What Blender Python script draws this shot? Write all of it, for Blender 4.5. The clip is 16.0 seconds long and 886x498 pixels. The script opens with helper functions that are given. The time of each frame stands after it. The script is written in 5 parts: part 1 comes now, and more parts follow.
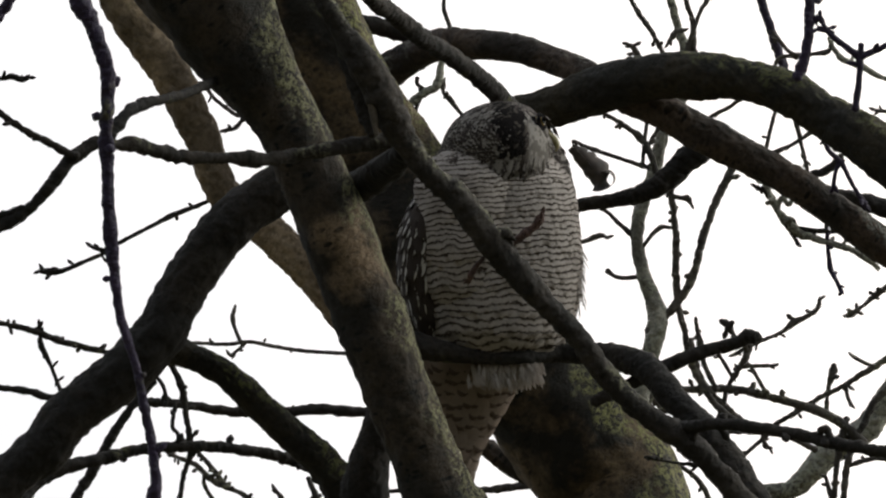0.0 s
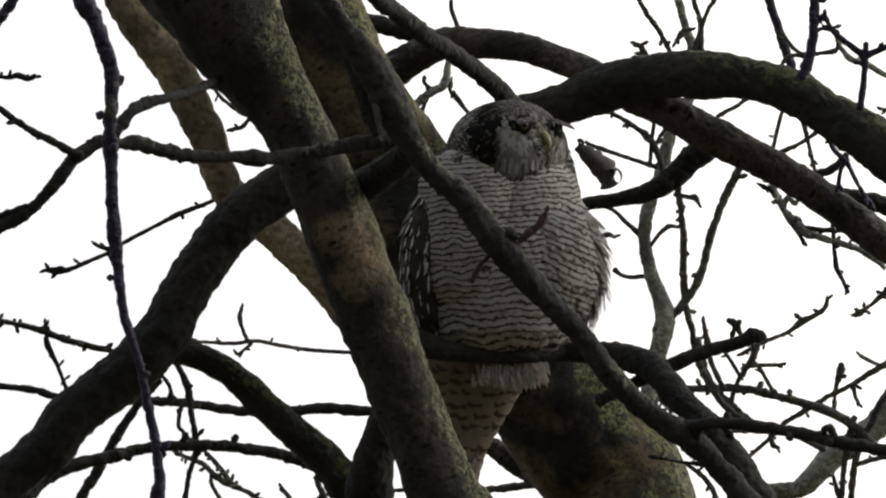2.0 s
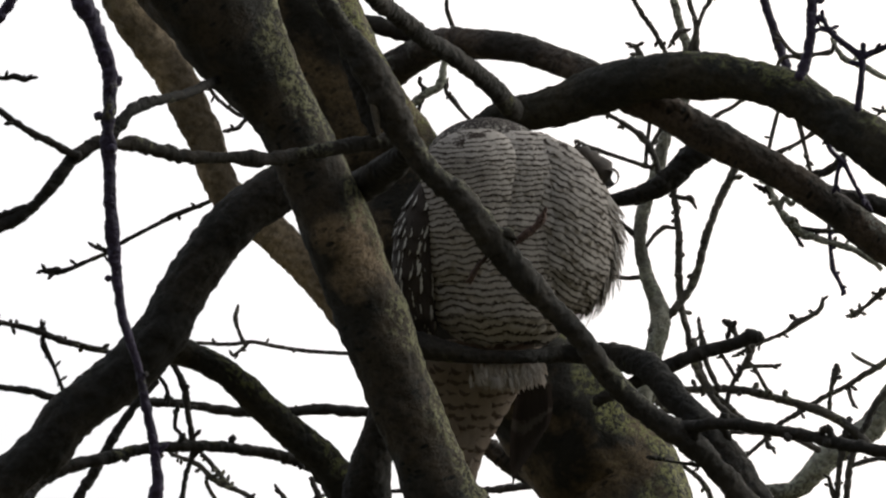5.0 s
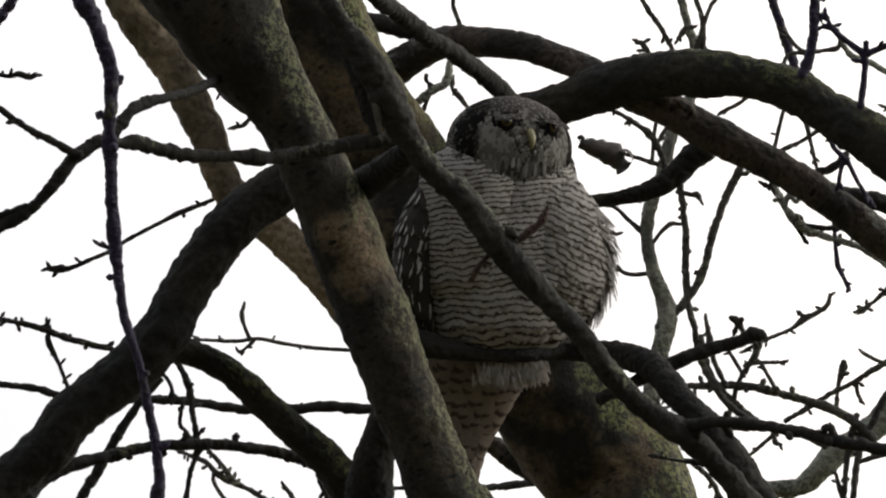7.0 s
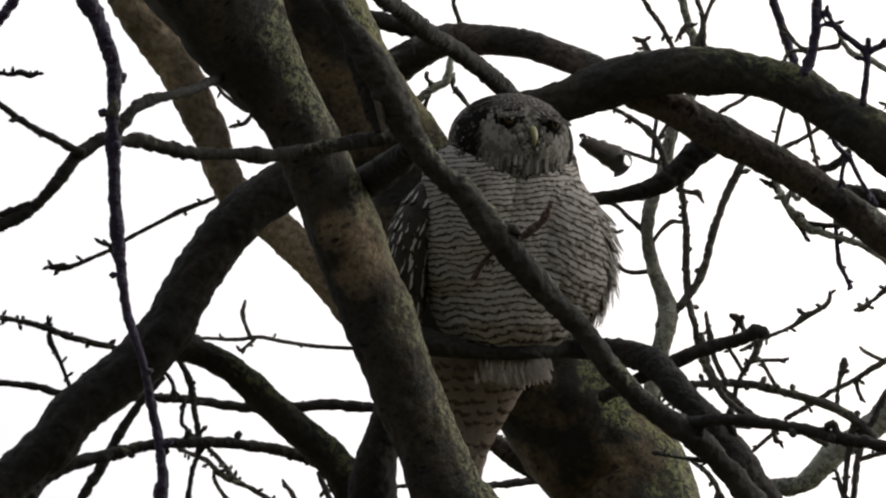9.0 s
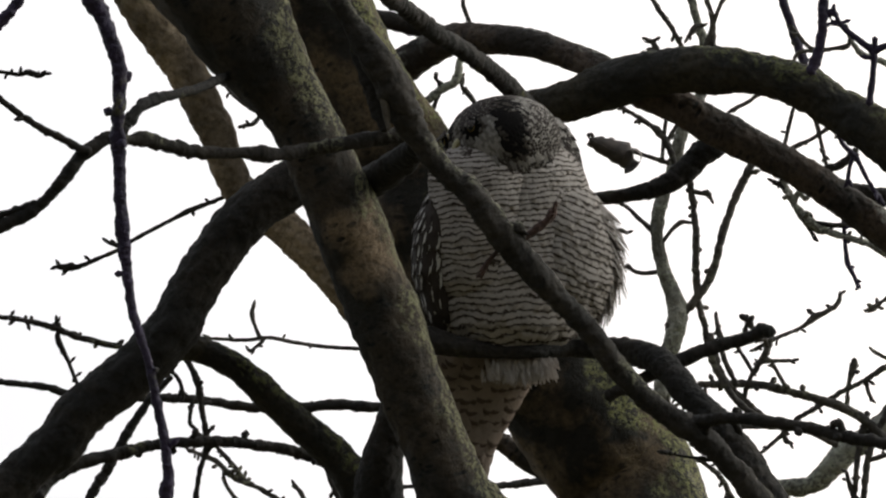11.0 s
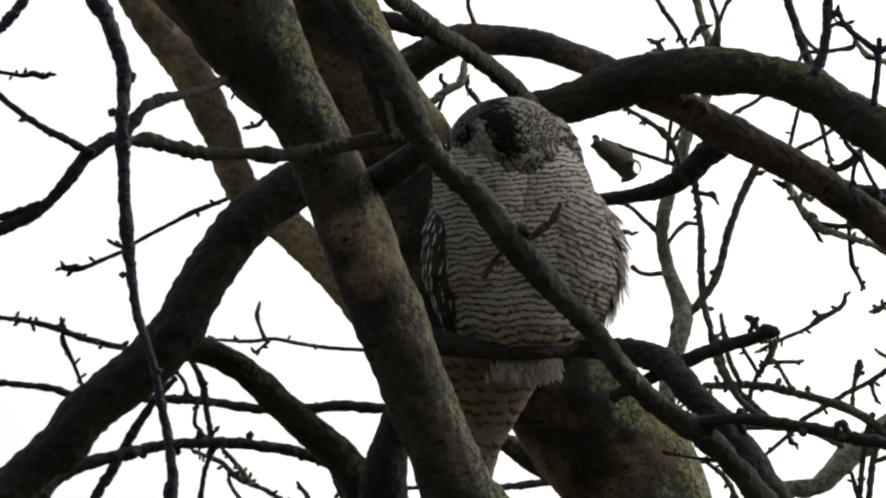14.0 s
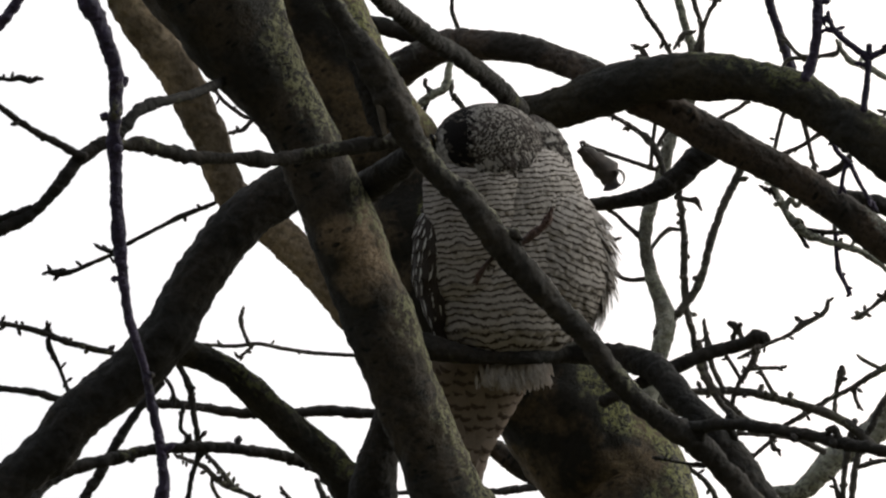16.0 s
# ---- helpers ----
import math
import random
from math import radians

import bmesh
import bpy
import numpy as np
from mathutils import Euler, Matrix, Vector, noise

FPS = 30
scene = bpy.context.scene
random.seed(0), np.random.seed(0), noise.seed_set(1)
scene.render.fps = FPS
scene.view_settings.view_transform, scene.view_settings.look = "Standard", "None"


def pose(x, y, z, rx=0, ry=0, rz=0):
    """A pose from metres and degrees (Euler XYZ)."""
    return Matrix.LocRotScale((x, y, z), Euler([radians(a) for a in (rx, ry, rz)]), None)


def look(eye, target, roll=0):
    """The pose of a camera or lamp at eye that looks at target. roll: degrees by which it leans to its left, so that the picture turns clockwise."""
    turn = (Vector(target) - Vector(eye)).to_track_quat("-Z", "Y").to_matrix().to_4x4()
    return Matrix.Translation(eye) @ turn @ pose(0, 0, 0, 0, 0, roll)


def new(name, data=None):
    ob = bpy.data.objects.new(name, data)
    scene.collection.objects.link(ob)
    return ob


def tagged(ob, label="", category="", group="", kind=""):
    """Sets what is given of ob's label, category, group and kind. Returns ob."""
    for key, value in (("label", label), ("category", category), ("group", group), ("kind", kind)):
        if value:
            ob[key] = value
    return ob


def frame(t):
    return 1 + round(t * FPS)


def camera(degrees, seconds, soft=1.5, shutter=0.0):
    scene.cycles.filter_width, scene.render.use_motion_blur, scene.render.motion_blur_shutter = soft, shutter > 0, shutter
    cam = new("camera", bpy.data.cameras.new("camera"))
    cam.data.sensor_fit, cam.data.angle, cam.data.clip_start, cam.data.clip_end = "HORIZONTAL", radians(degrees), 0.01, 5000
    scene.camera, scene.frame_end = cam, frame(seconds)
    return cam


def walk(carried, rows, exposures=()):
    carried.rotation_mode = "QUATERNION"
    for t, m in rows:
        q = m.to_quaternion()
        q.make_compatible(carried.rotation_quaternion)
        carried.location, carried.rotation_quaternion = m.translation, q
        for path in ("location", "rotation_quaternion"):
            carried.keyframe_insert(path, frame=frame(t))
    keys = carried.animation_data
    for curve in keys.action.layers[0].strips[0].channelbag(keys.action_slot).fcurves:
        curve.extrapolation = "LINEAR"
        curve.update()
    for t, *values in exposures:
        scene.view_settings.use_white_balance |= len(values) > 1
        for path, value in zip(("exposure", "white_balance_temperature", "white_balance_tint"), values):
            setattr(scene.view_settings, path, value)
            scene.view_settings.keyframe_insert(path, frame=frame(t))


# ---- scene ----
cam = camera(6.5, 16.0, soft=2.2)
START = pose(0, 0, 1.6, 115, 0, 0)
walk(cam, [
    (0, START @ pose(0.0000, -0.0000, 0, 0.0000, 0.0000, 0.0000)),
    (0.5, START @ pose(0.0037, 0.0005, 0, -0.0098, 0.0273, 0.0062)),
    (1, START @ pose(0.0043, 0.0021, 0, -0.0201, 0.0436, -0.0103)),
    (1.5, START @ pose(0.0022, -0.0008, 0, 0.0005, 0.0442, -0.0277)),
    (2, START @ pose(0.0114, -0.0009, 0, -0.0013, 0.1157, 0.0100)),
    (2.5, START @ pose(0.0026, 0.0035, 0, -0.0343, 0.0397, -0.0039)),
    (3, START @ pose(-0.0037, -0.0026, 0, 0.0083, -0.0144, -0.0138)),
    (3.5, START @ pose(-0.0047, -0.0028, 0, 0.0148, -0.0215, -0.0148)),
    (4, START @ pose(-0.0009, -0.0040, 0, 0.0259, 0.0221, 0.0095)),
    (6.5, START @ pose(0.0080, 0.0041, 0, -0.0396, 0.0627, 0.0053)),
    (7, START @ pose(0.0196, 0.0047, 0, -0.0492, 0.1762, -0.0288)),
    (7.5, START @ pose(0.0219, -0.0016, 0, 0.0075, 0.2141, -0.0207)),
    (8, START @ pose(0.0267, -0.0070, 0, 0.0531, 0.2522, -0.0040)),
    (8.5, START @ pose(0.0165, -0.0036, 0, 0.0071, 0.1693, -0.0662)),
    (9, START @ pose(0.0113, 0.0030, 0, -0.0541, 0.1353, -0.0834)),
    (11.5, START @ pose(0.0263, -0.0053, 0, 0.0100, 0.2992, -0.1052)),
    (12, START @ pose(0.0244, -0.0080, 0, 0.0481, 0.2851, -0.0441)),
    (12.5, START @ pose(0.0351, -0.0123, 0, 0.0869, 0.3586, -0.0048)),
    (13, START @ pose(0.0196, -0.0071, 0, 0.0416, 0.2453, -0.0510)),
    (13.5, START @ pose(0.0163, -0.0051, 0, 0.0086, 0.2362, -0.0910)),
    (14, START @ pose(0.0277, -0.0047, 0, 0.0008, 0.3324, -0.1212)),
    (14.5, START @ pose(0.0266, -0.0061, 0, 0.0235, 0.3139, -0.0791)),
    (15, START @ pose(0.0152, -0.0060, 0, 0.0317, 0.1957, -0.0313)),
    (15.5, START @ pose(0.0035, -0.0005, 0, -0.0141, 0.0794, -0.0311)),
    (16, START @ pose(0.0000, -0.0061, 0, 0.0476, 0.0598, 0.0036)),
], exposures=[(0, 0.0), (16, 0.0)])

# world and light: bright overcast, brightest behind the tree
world = bpy.data.worlds.new("sky")
scene.world = world
world.use_nodes = True
wn = world.node_tree.nodes
wl = world.node_tree.links
sky = wn.new("ShaderNodeTexSky")
sky.sky_type = 'NISHITA'
sky.sun_disc = False
sky.sun_elevation = radians(38)
sky.sun_rotation = radians(32)
sky.dust_density = 6.0
sky.air_density = 1.0
haze = wn.new("ShaderNodeMix")
haze.data_type = 'RGBA'
haze.inputs[0].default_value = 0.42
# cloud cover: an overcast dome is darker at the horizon than overhead
dome = wn.new("ShaderNodeTexCoord")
height = wn.new("ShaderNodeSeparateXYZ")
wl.new(dome.outputs["Generated"], height.inputs[0])
rise = wn.new("ShaderNodeMath")
rise.operation = 'MULTIPLY_ADD'
rise.inputs[1].default_value = 1.4
rise.inputs[2].default_value = 0.38
above = wn.new("ShaderNodeMath")
above.operation = 'MAXIMUM'
above.inputs[1].default_value = 0.0
wl.new(height.outputs[2], above.inputs[0])
wl.new(above.outputs[0], rise.inputs[0])
cloud = wn.new("ShaderNodeVectorMath")
cloud.operation = 'SCALE'
cloud.inputs[0].default_value = (7.7, 8.1, 8.15)
wl.new(rise.outputs[0], cloud.inputs["Scale"])
wl.new(cloud.outputs[0], haze.inputs[7])
wl.new(sky.outputs[0], haze.inputs[6])
wl.new(haze.outputs[2], wn["Background"].inputs[0])
wn["Background"].inputs[1].default_value = 0.125
sun = new("sun", bpy.data.lights.new("sun", 'SUN'))
sun.data.energy = 2.5
sun.data.angle = radians(40)
sun.data.color = (0.97, 1.0, 0.94)
sun.matrix_world = look((18, 0.5, 9), (0, 0, 0))


# ---- materials ----
def shader(name):
    m = bpy.data.materials.new(name)
    m.use_nodes = True
    return m, m.node_tree.nodes, m.node_tree.links, m.node_tree.nodes["Principled BSDF"]


def ramp(nodes, links, src, stops):
    r = nodes.new("ShaderNodeValToRGB")
    while len(r.color_ramp.elements) < len(stops):
        r.color_ramp.elements.new(0.5)
    for e, (p, col) in zip(r.color_ramp.elements, stops):
        e.position = p
        e.color = (*col, 1) if len(col) == 3 else col
    links.new(src, r.inputs[0])
    return r.outputs[0]


def mapped(nodes, links, out, scale):
    m = nodes.new("ShaderNodeMapping")
    m.inputs["Scale"].default_value = scale
    links.new(out, m.inputs[0])
    return m.outputs[0]


def noise_of(nodes, links, vec, scale, detail=4, rough=0.6):
    n = nodes.new("ShaderNodeTexNoise")
    n.inputs["Scale"].default_value = scale
    n.inputs["Detail"].default_value = detail
    n.inputs["Roughness"].default_value = rough
    links.new(vec, n.inputs["Vector"])
    return n.outputs[0]


def mixed(nodes, links, fac, a, b):
    m = nodes.new("ShaderNodeMix")
    m.data_type = 'RGBA'
    for v, i in ((fac, 0), (a, 6), (b, 7)):
        if isinstance(v, (tuple, float, int)):
            m.inputs[i].default_value = (*v, 1) if isinstance(v, tuple) else v
        else:
            links.new(v, m.inputs[i])
    return m.outputs[2]


def bark(name, base, worn, lichen, lichen_amount=0.5, lenticels=0.6, rough=0.8, side=0.0, peeled_lit=None):
    """Cherry bark: smooth skin with worn patches, dark cross-wise lenticels and lichen crusts."""
    m, n, l, p = shader(name)
    tc = n.new("ShaderNodeTexCoord")
    ob, uv = tc.outputs["Object"], tc.outputs["UV"]
    big = noise_of(n, l, ob, 14, 5)
    fine = noise_of(n, l, ob, 160, 5, 0.7)
    col = mixed(n, l, ramp(n, l, big, [(0.44, (0, 0, 0)), (0.60, (1, 1, 1))]), base, worn)
    if peeled_lit:
        # a smooth pinkish patch where old skin came off, light painted into its pale tone
        off = n.new("ShaderNodeVectorMath")
        off.operation = 'DISTANCE'
        off.inputs[1].default_value = peeled_lit
        l.new(ob, off.inputs[0])
        edge = n.new("ShaderNodeMath")
        edge.operation = 'MULTIPLY_ADD'
        edge.inputs[1].default_value = 0.11
        l.new(noise_of(n, l, ob, 26, 5), edge.inputs[0])
        l.new(off.outputs["Value"], edge.inputs[2])
        col = mixed(n, l, ramp(n, l, edge.outputs[0], [(0.080, (1, 1, 1)), (0.112, (0, 0, 0))]), col, (0.205, 0.142, 0.088))
    dark = tuple(c * 0.35 for c in base)
    col = mixed(n, l, ramp(n, l, fine, [(0.30, (0.8,) * 3), (0.55, (0, 0, 0))]), col, dark)
    # lenticels: short dashes across the grain
    v = n.new("ShaderNodeTexVoronoi")
    v.inputs["Scale"].default_value = 1
    l.new(mapped(n, l, uv, (55, 130, 1)), v.inputs["Vector"])
    dash = ramp(n, l, v.outputs["Distance"], [(0.25, (lenticels,) * 3), (0.36, (0, 0, 0))])
    pick = noise_of(n, l, ob, 30, 2)
    dash2 = mixed(n, l, ramp(n, l, pick, [(0.45, (0, 0, 0)), (0.6, (1, 1, 1))]), (0.0, 0.0, 0.0), dash)
    col = mixed(n, l, dash2, col, tuple(c * 0.12 for c in base))
    # lichen, granular inside larger patches
    patch = noise_of(n, l, ob, 11, 3)
    grain = noise_of(n, l, ob, 170, 4, 0.8)
    if side:
        # lichen gathers on the sun's side, so its colour also paints that side lit
        geo = n.new("ShaderNodeNewGeometry")
        dot = n.new("ShaderNodeVectorMath")
        dot.operation = 'DOT_PRODUCT'
        dot.inputs[1].default_value = (0.85, -0.1, 0.5)
        l.new(geo.outputs["Normal"], dot.inputs[0])
        more = n.new("ShaderNodeMath")
        more.operation = 'MULTIPLY_ADD'
        more.inputs[1].default_value = side
        l.new(dot.outputs["Value"], more.inputs[0])
        l.new(patch, more.inputs[2])
        patch = more.outputs[0]
    pm = ramp(n, l, patch, [(0.62 - 0.25 * lichen_amount, (0, 0, 0)), (0.74 - 0.25 * lichen_amount, (1, 1, 1))])
    gm = ramp(n, l, grain, [(0.47, (0, 0, 0)), (0.55, (0.95,) * 3)])
    mul = n.new("ShaderNodeMath")
    mul.operation = 'MULTIPLY'
    l.new(pm, mul.inputs[0])
    l.new(gm, mul.inputs[1])
    col = mixed(n, l, mul.outputs[0], col, lichen)
    l.new(col, p.inputs["Base Color"])
    p.inputs["Roughness"].default_value = rough
    p.inputs["Specular IOR Level"].default_value = 0.25
    b1 = n.new("ShaderNodeBump")
    b1.inputs["Strength"].default_value = 0.8
    b1.inputs["Distance"].default_value = 0.004
    l.new(fine, b1.inputs["Height"])
    b2 = n.new("ShaderNodeBump")
    b2.inputs["Strength"].default_value = 0.6
    b2.inputs["Distance"].default_value = 0.004
    l.new(mul.outputs[0], b2.inputs["Height"])
    l.new(b1.outputs[0], b2.inputs["Normal"])
    l.new(b2.outputs[0], p.inputs["Normal"])
    return m


GREEN = (0.17, 0.16, 0.07)
bark_grey = bark("bark_grey", (0.017, 0.0135, 0.0095), (0.048, 0.034, 0.0215), (0.155, 0.145, 0.075), 0.03, 0.98, side=0.34, peeled_lit=(-0.077, 6.960, 4.846))
bark_brown = bark("bark_brown", (0.013, 0.010, 0.0062), (0.115, 0.078, 0.042), (0.150, 0.145, 0.052), 0.04, 0.8, side=0.42)
# these two are near black: the backlit shade is put into their colour
bark_backlit = bark("bark_backlit", (0.014, 0.0115, 0.0095), (0.027, 0.021, 0.016), GREEN, 0.05, 0.4)
bark_moss_backlit = bark("bark_moss_backlit", (0.016, 0.0135, 0.0095), (0.036, 0.028, 0.016), (0.085, 0.085, 0.028), 0.10, 0.4, side=0.3)
bark_pale = bark("bark_pale", (0.13, 0.095, 0.060), (0.32, 0.235, 0.15), GREEN, 0.1, 0.3)
bark_pale2 = bark("bark_pale_brown", (0.024, 0.018, 0.0135), (0.070, 0.048, 0.034), (0.2, 0.2, 0.17), 0.1, 0.9, side=0.15)
# pale lichened bark, lightened further to paint in the glare of the sky
bark_pale_glare = bark("bark_lichen_glare", (0.13, 0.12, 0.10), (0.36, 0.34, 0.29), (0.34, 0.34, 0.26), 0.8, 0.2)
bark_lich = bark("bark_lichen", (0.020, 0.016, 0.0125), (0.042, 0.033, 0.025), (0.17, 0.16, 0.10), 0.03, 0.5, side=0.14)
bark_purple = bark("bark_purple", (0.024, 0.016, 0.038), (0.040, 0.026, 0.055), GREEN, 0.0, 0.3, 0.6)
bark_rear = bark("bark_rear", (0.040, 0.034, 0.030), (0.10, 0.085, 0.070), (0.2, 0.19, 0.13), 0.3, 0.3)
bark_red = bark("bark_red", (0.045, 0.027, 0.022), (0.09, 0.05, 0.04), GREEN, 0.0, 0.3)
bark_split = bark("split_wood", (0.08, 0.064, 0.048), (0.17, 0.138, 0.10), GREEN, 0.1, 0.2)


def vane(n, l, p, colour):
    """Feather: the surface shader mixed with a share of light that passes through."""
    l.new(colour, p.inputs["Base Color"])
    through_light = n.new("ShaderNodeBsdfTranslucent")
    l.new(colour, through_light.inputs[0])
    both = n.new("ShaderNodeMixShader")
    both.inputs[0].default_value = 0.28
    l.new(p.outputs[0], both.inputs[1])
    l.new(through_light.outputs[0], both.inputs[2])
    l.new(both.outputs[0], n["Material Output"].inputs[0])


def plumage(name, pale, dark, lo, hi, amount=1.0, rough=0.9):
    """Feather vane: pale with a dark cross bar between lo and hi of its length, hair-fine barbs, a little dirt."""
    m, n, l, p = shader(name)
    tc = n.new("ShaderNodeTexCoord")
    uv = tc.outputs["UV"]
    sep = n.new("ShaderNodeSeparateXYZ")
    l.new(uv, sep.inputs[0])
    wob = noise_of(n, l, tc.outputs["Object"], 220, 3)
    add = n.new("ShaderNodeMath")
    add.operation = 'MULTIPLY_ADD'
    add.inputs[1].default_value = 0.16
    l.new(wob, add.inputs[0])
    l.new(sep.outputs[1], add.inputs[2])
    s = 0.05
    bar = ramp(n, l, add.outputs[0], [(lo, (0, 0, 0)), (lo + s, (amount,) * 3), (hi, (amount,) * 3), (hi + s, (0, 0, 0))])
    blot = noise_of(n, l, tc.outputs["Object"], 45, 4)
    tone = mixed(n, l, ramp(n, l, blot, [(0.35, (0, 0, 0)), (0.7, (1, 1, 1))]), pale, tuple(c * 0.72 for c in pale))
    barb = noise_of(n, l, mapped(n, l, uv, (26, 2, 1)), 3, 3)
    tone = mixed(n, l, ramp(n, l, barb, [(0.35, (0.45,) * 3), (0.6, (0, 0, 0))]), tone, tuple(c * 0.5 for c in pale))
    vane(n, l, p, mixed(n, l, bar, tone, dark))
    p.inputs["Roughness"].default_value = rough
    p.inputs["Specular IOR Level"].default_value = 0.1
    b = n.new("ShaderNodeBump")
    b.inputs["Strength"].default_value = 0.4
    b.inputs["Distance"].default_value = 0.001
    l.new(barb, b.inputs["Height"])
    l.new(b.outputs[0], p.inputs["Normal"])
    return m


def plain(name, col, rough=0.5, spec=0.5):
    m, n, l, p = shader(name)
    tc = n.new("ShaderNodeTexCoord")
    f = noise_of(n, l, tc.outputs["Object"], 180, 4)
    l.new(mixed(n, l, f, tuple(c * 0.8 for c in col), tuple(min(1, c * 1.15) for c in col)), p.inputs["Base Color"])
    p.inputs["Roughness"].default_value = rough
    p.inputs["Specular IOR Level"].default_value = spec
    return m


def barred(name, pale, dark, duty, wave, amount=0.9):
    """Breast plumage: wavy cross bars that run on from feather to feather; v counts the bars."""
    m, n, l, p = shader(name)
    tc = n.new("ShaderNodeTexCoord")
    uv, ob = tc.outputs["UV"], tc.outputs["Object"]
    sep = n.new("ShaderNodeSeparateXYZ")
    l.new(uv, sep.inputs[0])
    total = sep.outputs[1]
    for scale, size in ((16, wave * 2.0), (45, wave * 1.1), (140, wave * 0.6), (420, 0.5)):
        a = n.new("ShaderNodeMath")
        a.operation = 'MULTIPLY_ADD'
        a.inputs[1].default_value = size
        l.new(noise_of(n, l, ob, scale, 2), a.inputs[0])
        l.new(total, a.inputs[2])
        total = a.outputs[0]
    fr = n.new("ShaderNodeMath")
    fr.operation = 'FRACT'
    l.new(total, fr.inputs[0])
    bar = ramp(n, l, fr.outputs[0], [(0.0, (0, 0, 0)), (0.10, (amount,) * 3), (duty, (amount,) * 3), (duty + 0.22, (0, 0, 0))])
    gap = ramp(n, l, noise_of(n, l, ob, 110, 3), [(0.30, (0.45,) * 3), (0.48, (1, 1, 1))])
    bar = mixed(n, l, gap, (0.0, 0.0, 0.0), bar)
    blot = noise_of(n, l, ob, 40, 4)
    tone = mixed(n, l, ramp(n, l, blot, [(0.35, (0, 0, 0)), (0.7, (1, 1, 1))]), pale, tuple(c * 0.7 for c in pale))
    barb = noise_of(n, l, mapped(n, l, uv, (22, 1.2, 1)), 3, 3)
    tone = mixed(n, l, ramp(n, l, barb, [(0.35, (0.4,) * 3), (0.6, (0, 0, 0))]), tone, tuple(c * 0.55 for c in pale))
    vane(n, l, p, mixed(n, l, bar, tone, dark))
    p.inputs["Roughness"].default_value = 0.9
    p.inputs["Specular IOR Level"].default_value = 0.1
    b = n.new("ShaderNodeBump")
    b.inputs["Strength"].default_value = 0.35
    b.inputs["Distance"].default_value = 0.001
    l.new(barb, b.inputs["Height"])
    l.new(b.outputs[0], p.inputs["Normal"])
    return m


def spotted(name, base, spot, kind):
    """Dark plumage with white marks: drops on each wing vane, or fine specks over the crown."""
    m, n, l, p = shader(name)
    tc = n.new("ShaderNodeTexCoord")
    uv, ob = tc.outputs["UV"], tc.outputs["Object"]
    if kind == "drops":
        mp = n.new("ShaderNodeMapping")
        mp.inputs["Location"].default_value = (-0.30, -0.66, 0)
        l.new(uv, mp.inputs[0])
        sc = n.new("ShaderNodeVectorMath")
        sc.operation = 'MULTIPLY'
        sc.inputs[1].default_value = (3.3, 1.4, 0)
        l.new(mp.outputs[0], sc.inputs[0])
        ln = n.new("ShaderNodeVectorMath")
        ln.operation = 'LENGTH'
        l.new(sc.outputs[0], ln.inputs[0])
        wob = n.new("ShaderNodeMath")
        wob.operation = 'MULTIPLY_ADD'
        wob.inputs[1].default_value = 1.3
        l.new(noise_of(n, l, ob, 110, 4), wob.inputs[0])
        l.new(ln.outputs["Value"], wob.inputs[2])
        mask = ramp(n, l, wob.outputs[0], [(0.95, (1, 1, 1)), (1.0, (0, 0, 0))])
    else:
        v = n.new("ShaderNodeTexVoronoi")
        v.inputs["Scale"].default_value = 330 if kind == "specks" else 210
        l.new(ob, v.inputs["Vector"])
        mask = ramp(n, l, v.outputs["Distance"], [(0.18, (0.85,) * 3), (0.40, (0, 0, 0))] if kind == "specks" else [(0.30, (0.9,) * 3), (0.44, (0, 0, 0))])
    f = noise_of(n, l, ob, 90, 4)
    l.new(mixed(n, l, mask, mixed(n, l, f, tuple(c * 0.6 for c in base), tuple(c * 1.5 for c in base)), spot), p.inputs["Base Color"])
    p.inputs["Roughness"].default_value = 0.85
    p.inputs["Specular IOR Level"].default_value = 0.15
    return m


breast_mat = barred("breast_feather", (0.53, 0.468, 0.425), (0.034, 0.022, 0.018), 0.28, 1.15, 0.95)
tail_mat = plumage("tail_feather", (0.32, 0.25, 0.205), (0.075, 0.052, 0.042), 0.74, 0.92, 0.85)
white_mat = plumage("white_feather", (0.36, 0.325, 0.295), (0.035, 0.028, 0.025), 0.70, 0.93, 0.95)
dark_mat = plumage("dark_feather", (0.017, 0.014, 0.0135), (0.01, 0.0085, 0.0085), 0.8, 0.9, 0.6)
wing_under = plumage("wing_dark", (0.040, 0.031, 0.027), (0.10, 0.085, 0.075), 0.5, 0.6, 0.6)
crown_mat = spotted("crown_feather", (0.036, 0.028, 0.025), (0.22, 0.195, 0.175), "specks")
nape_mat = spotted("nape_feather", (0.185, 0.166, 0.148), (0.034, 0.026, 0.023), "flecks")
wing_mat = spotted("wing_feather", (0.040, 0.031, 0.027), (0.46, 0.43, 0.395), "drops")
vent_mat = plumage("vent_feather", (0.52, 0.46, 0.42), (0.40, 0.35, 0.32), 0.9, 0.95, 0.3)
face_mat = plumage("face_feather", (0.44, 0.40, 0.365), (0.15, 0.13, 0.115), 0.86, 0.95, 0.5)
grey_mat = plumage("grey_feather", (0.26, 0.232, 0.207), (0.075, 0.064, 0.056), 0.74, 0.92, 0.6)
lore_mat = plumage("lore_feather", (0.10, 0.084, 0.070), (0.04, 0.033, 0.03), 0.7, 0.9, 0.6)
down_mat = plumage("down_feather", (0.40, 0.355, 0.325), (0.30, 0.27, 0.25), 0.9, 0.95, 0.3)


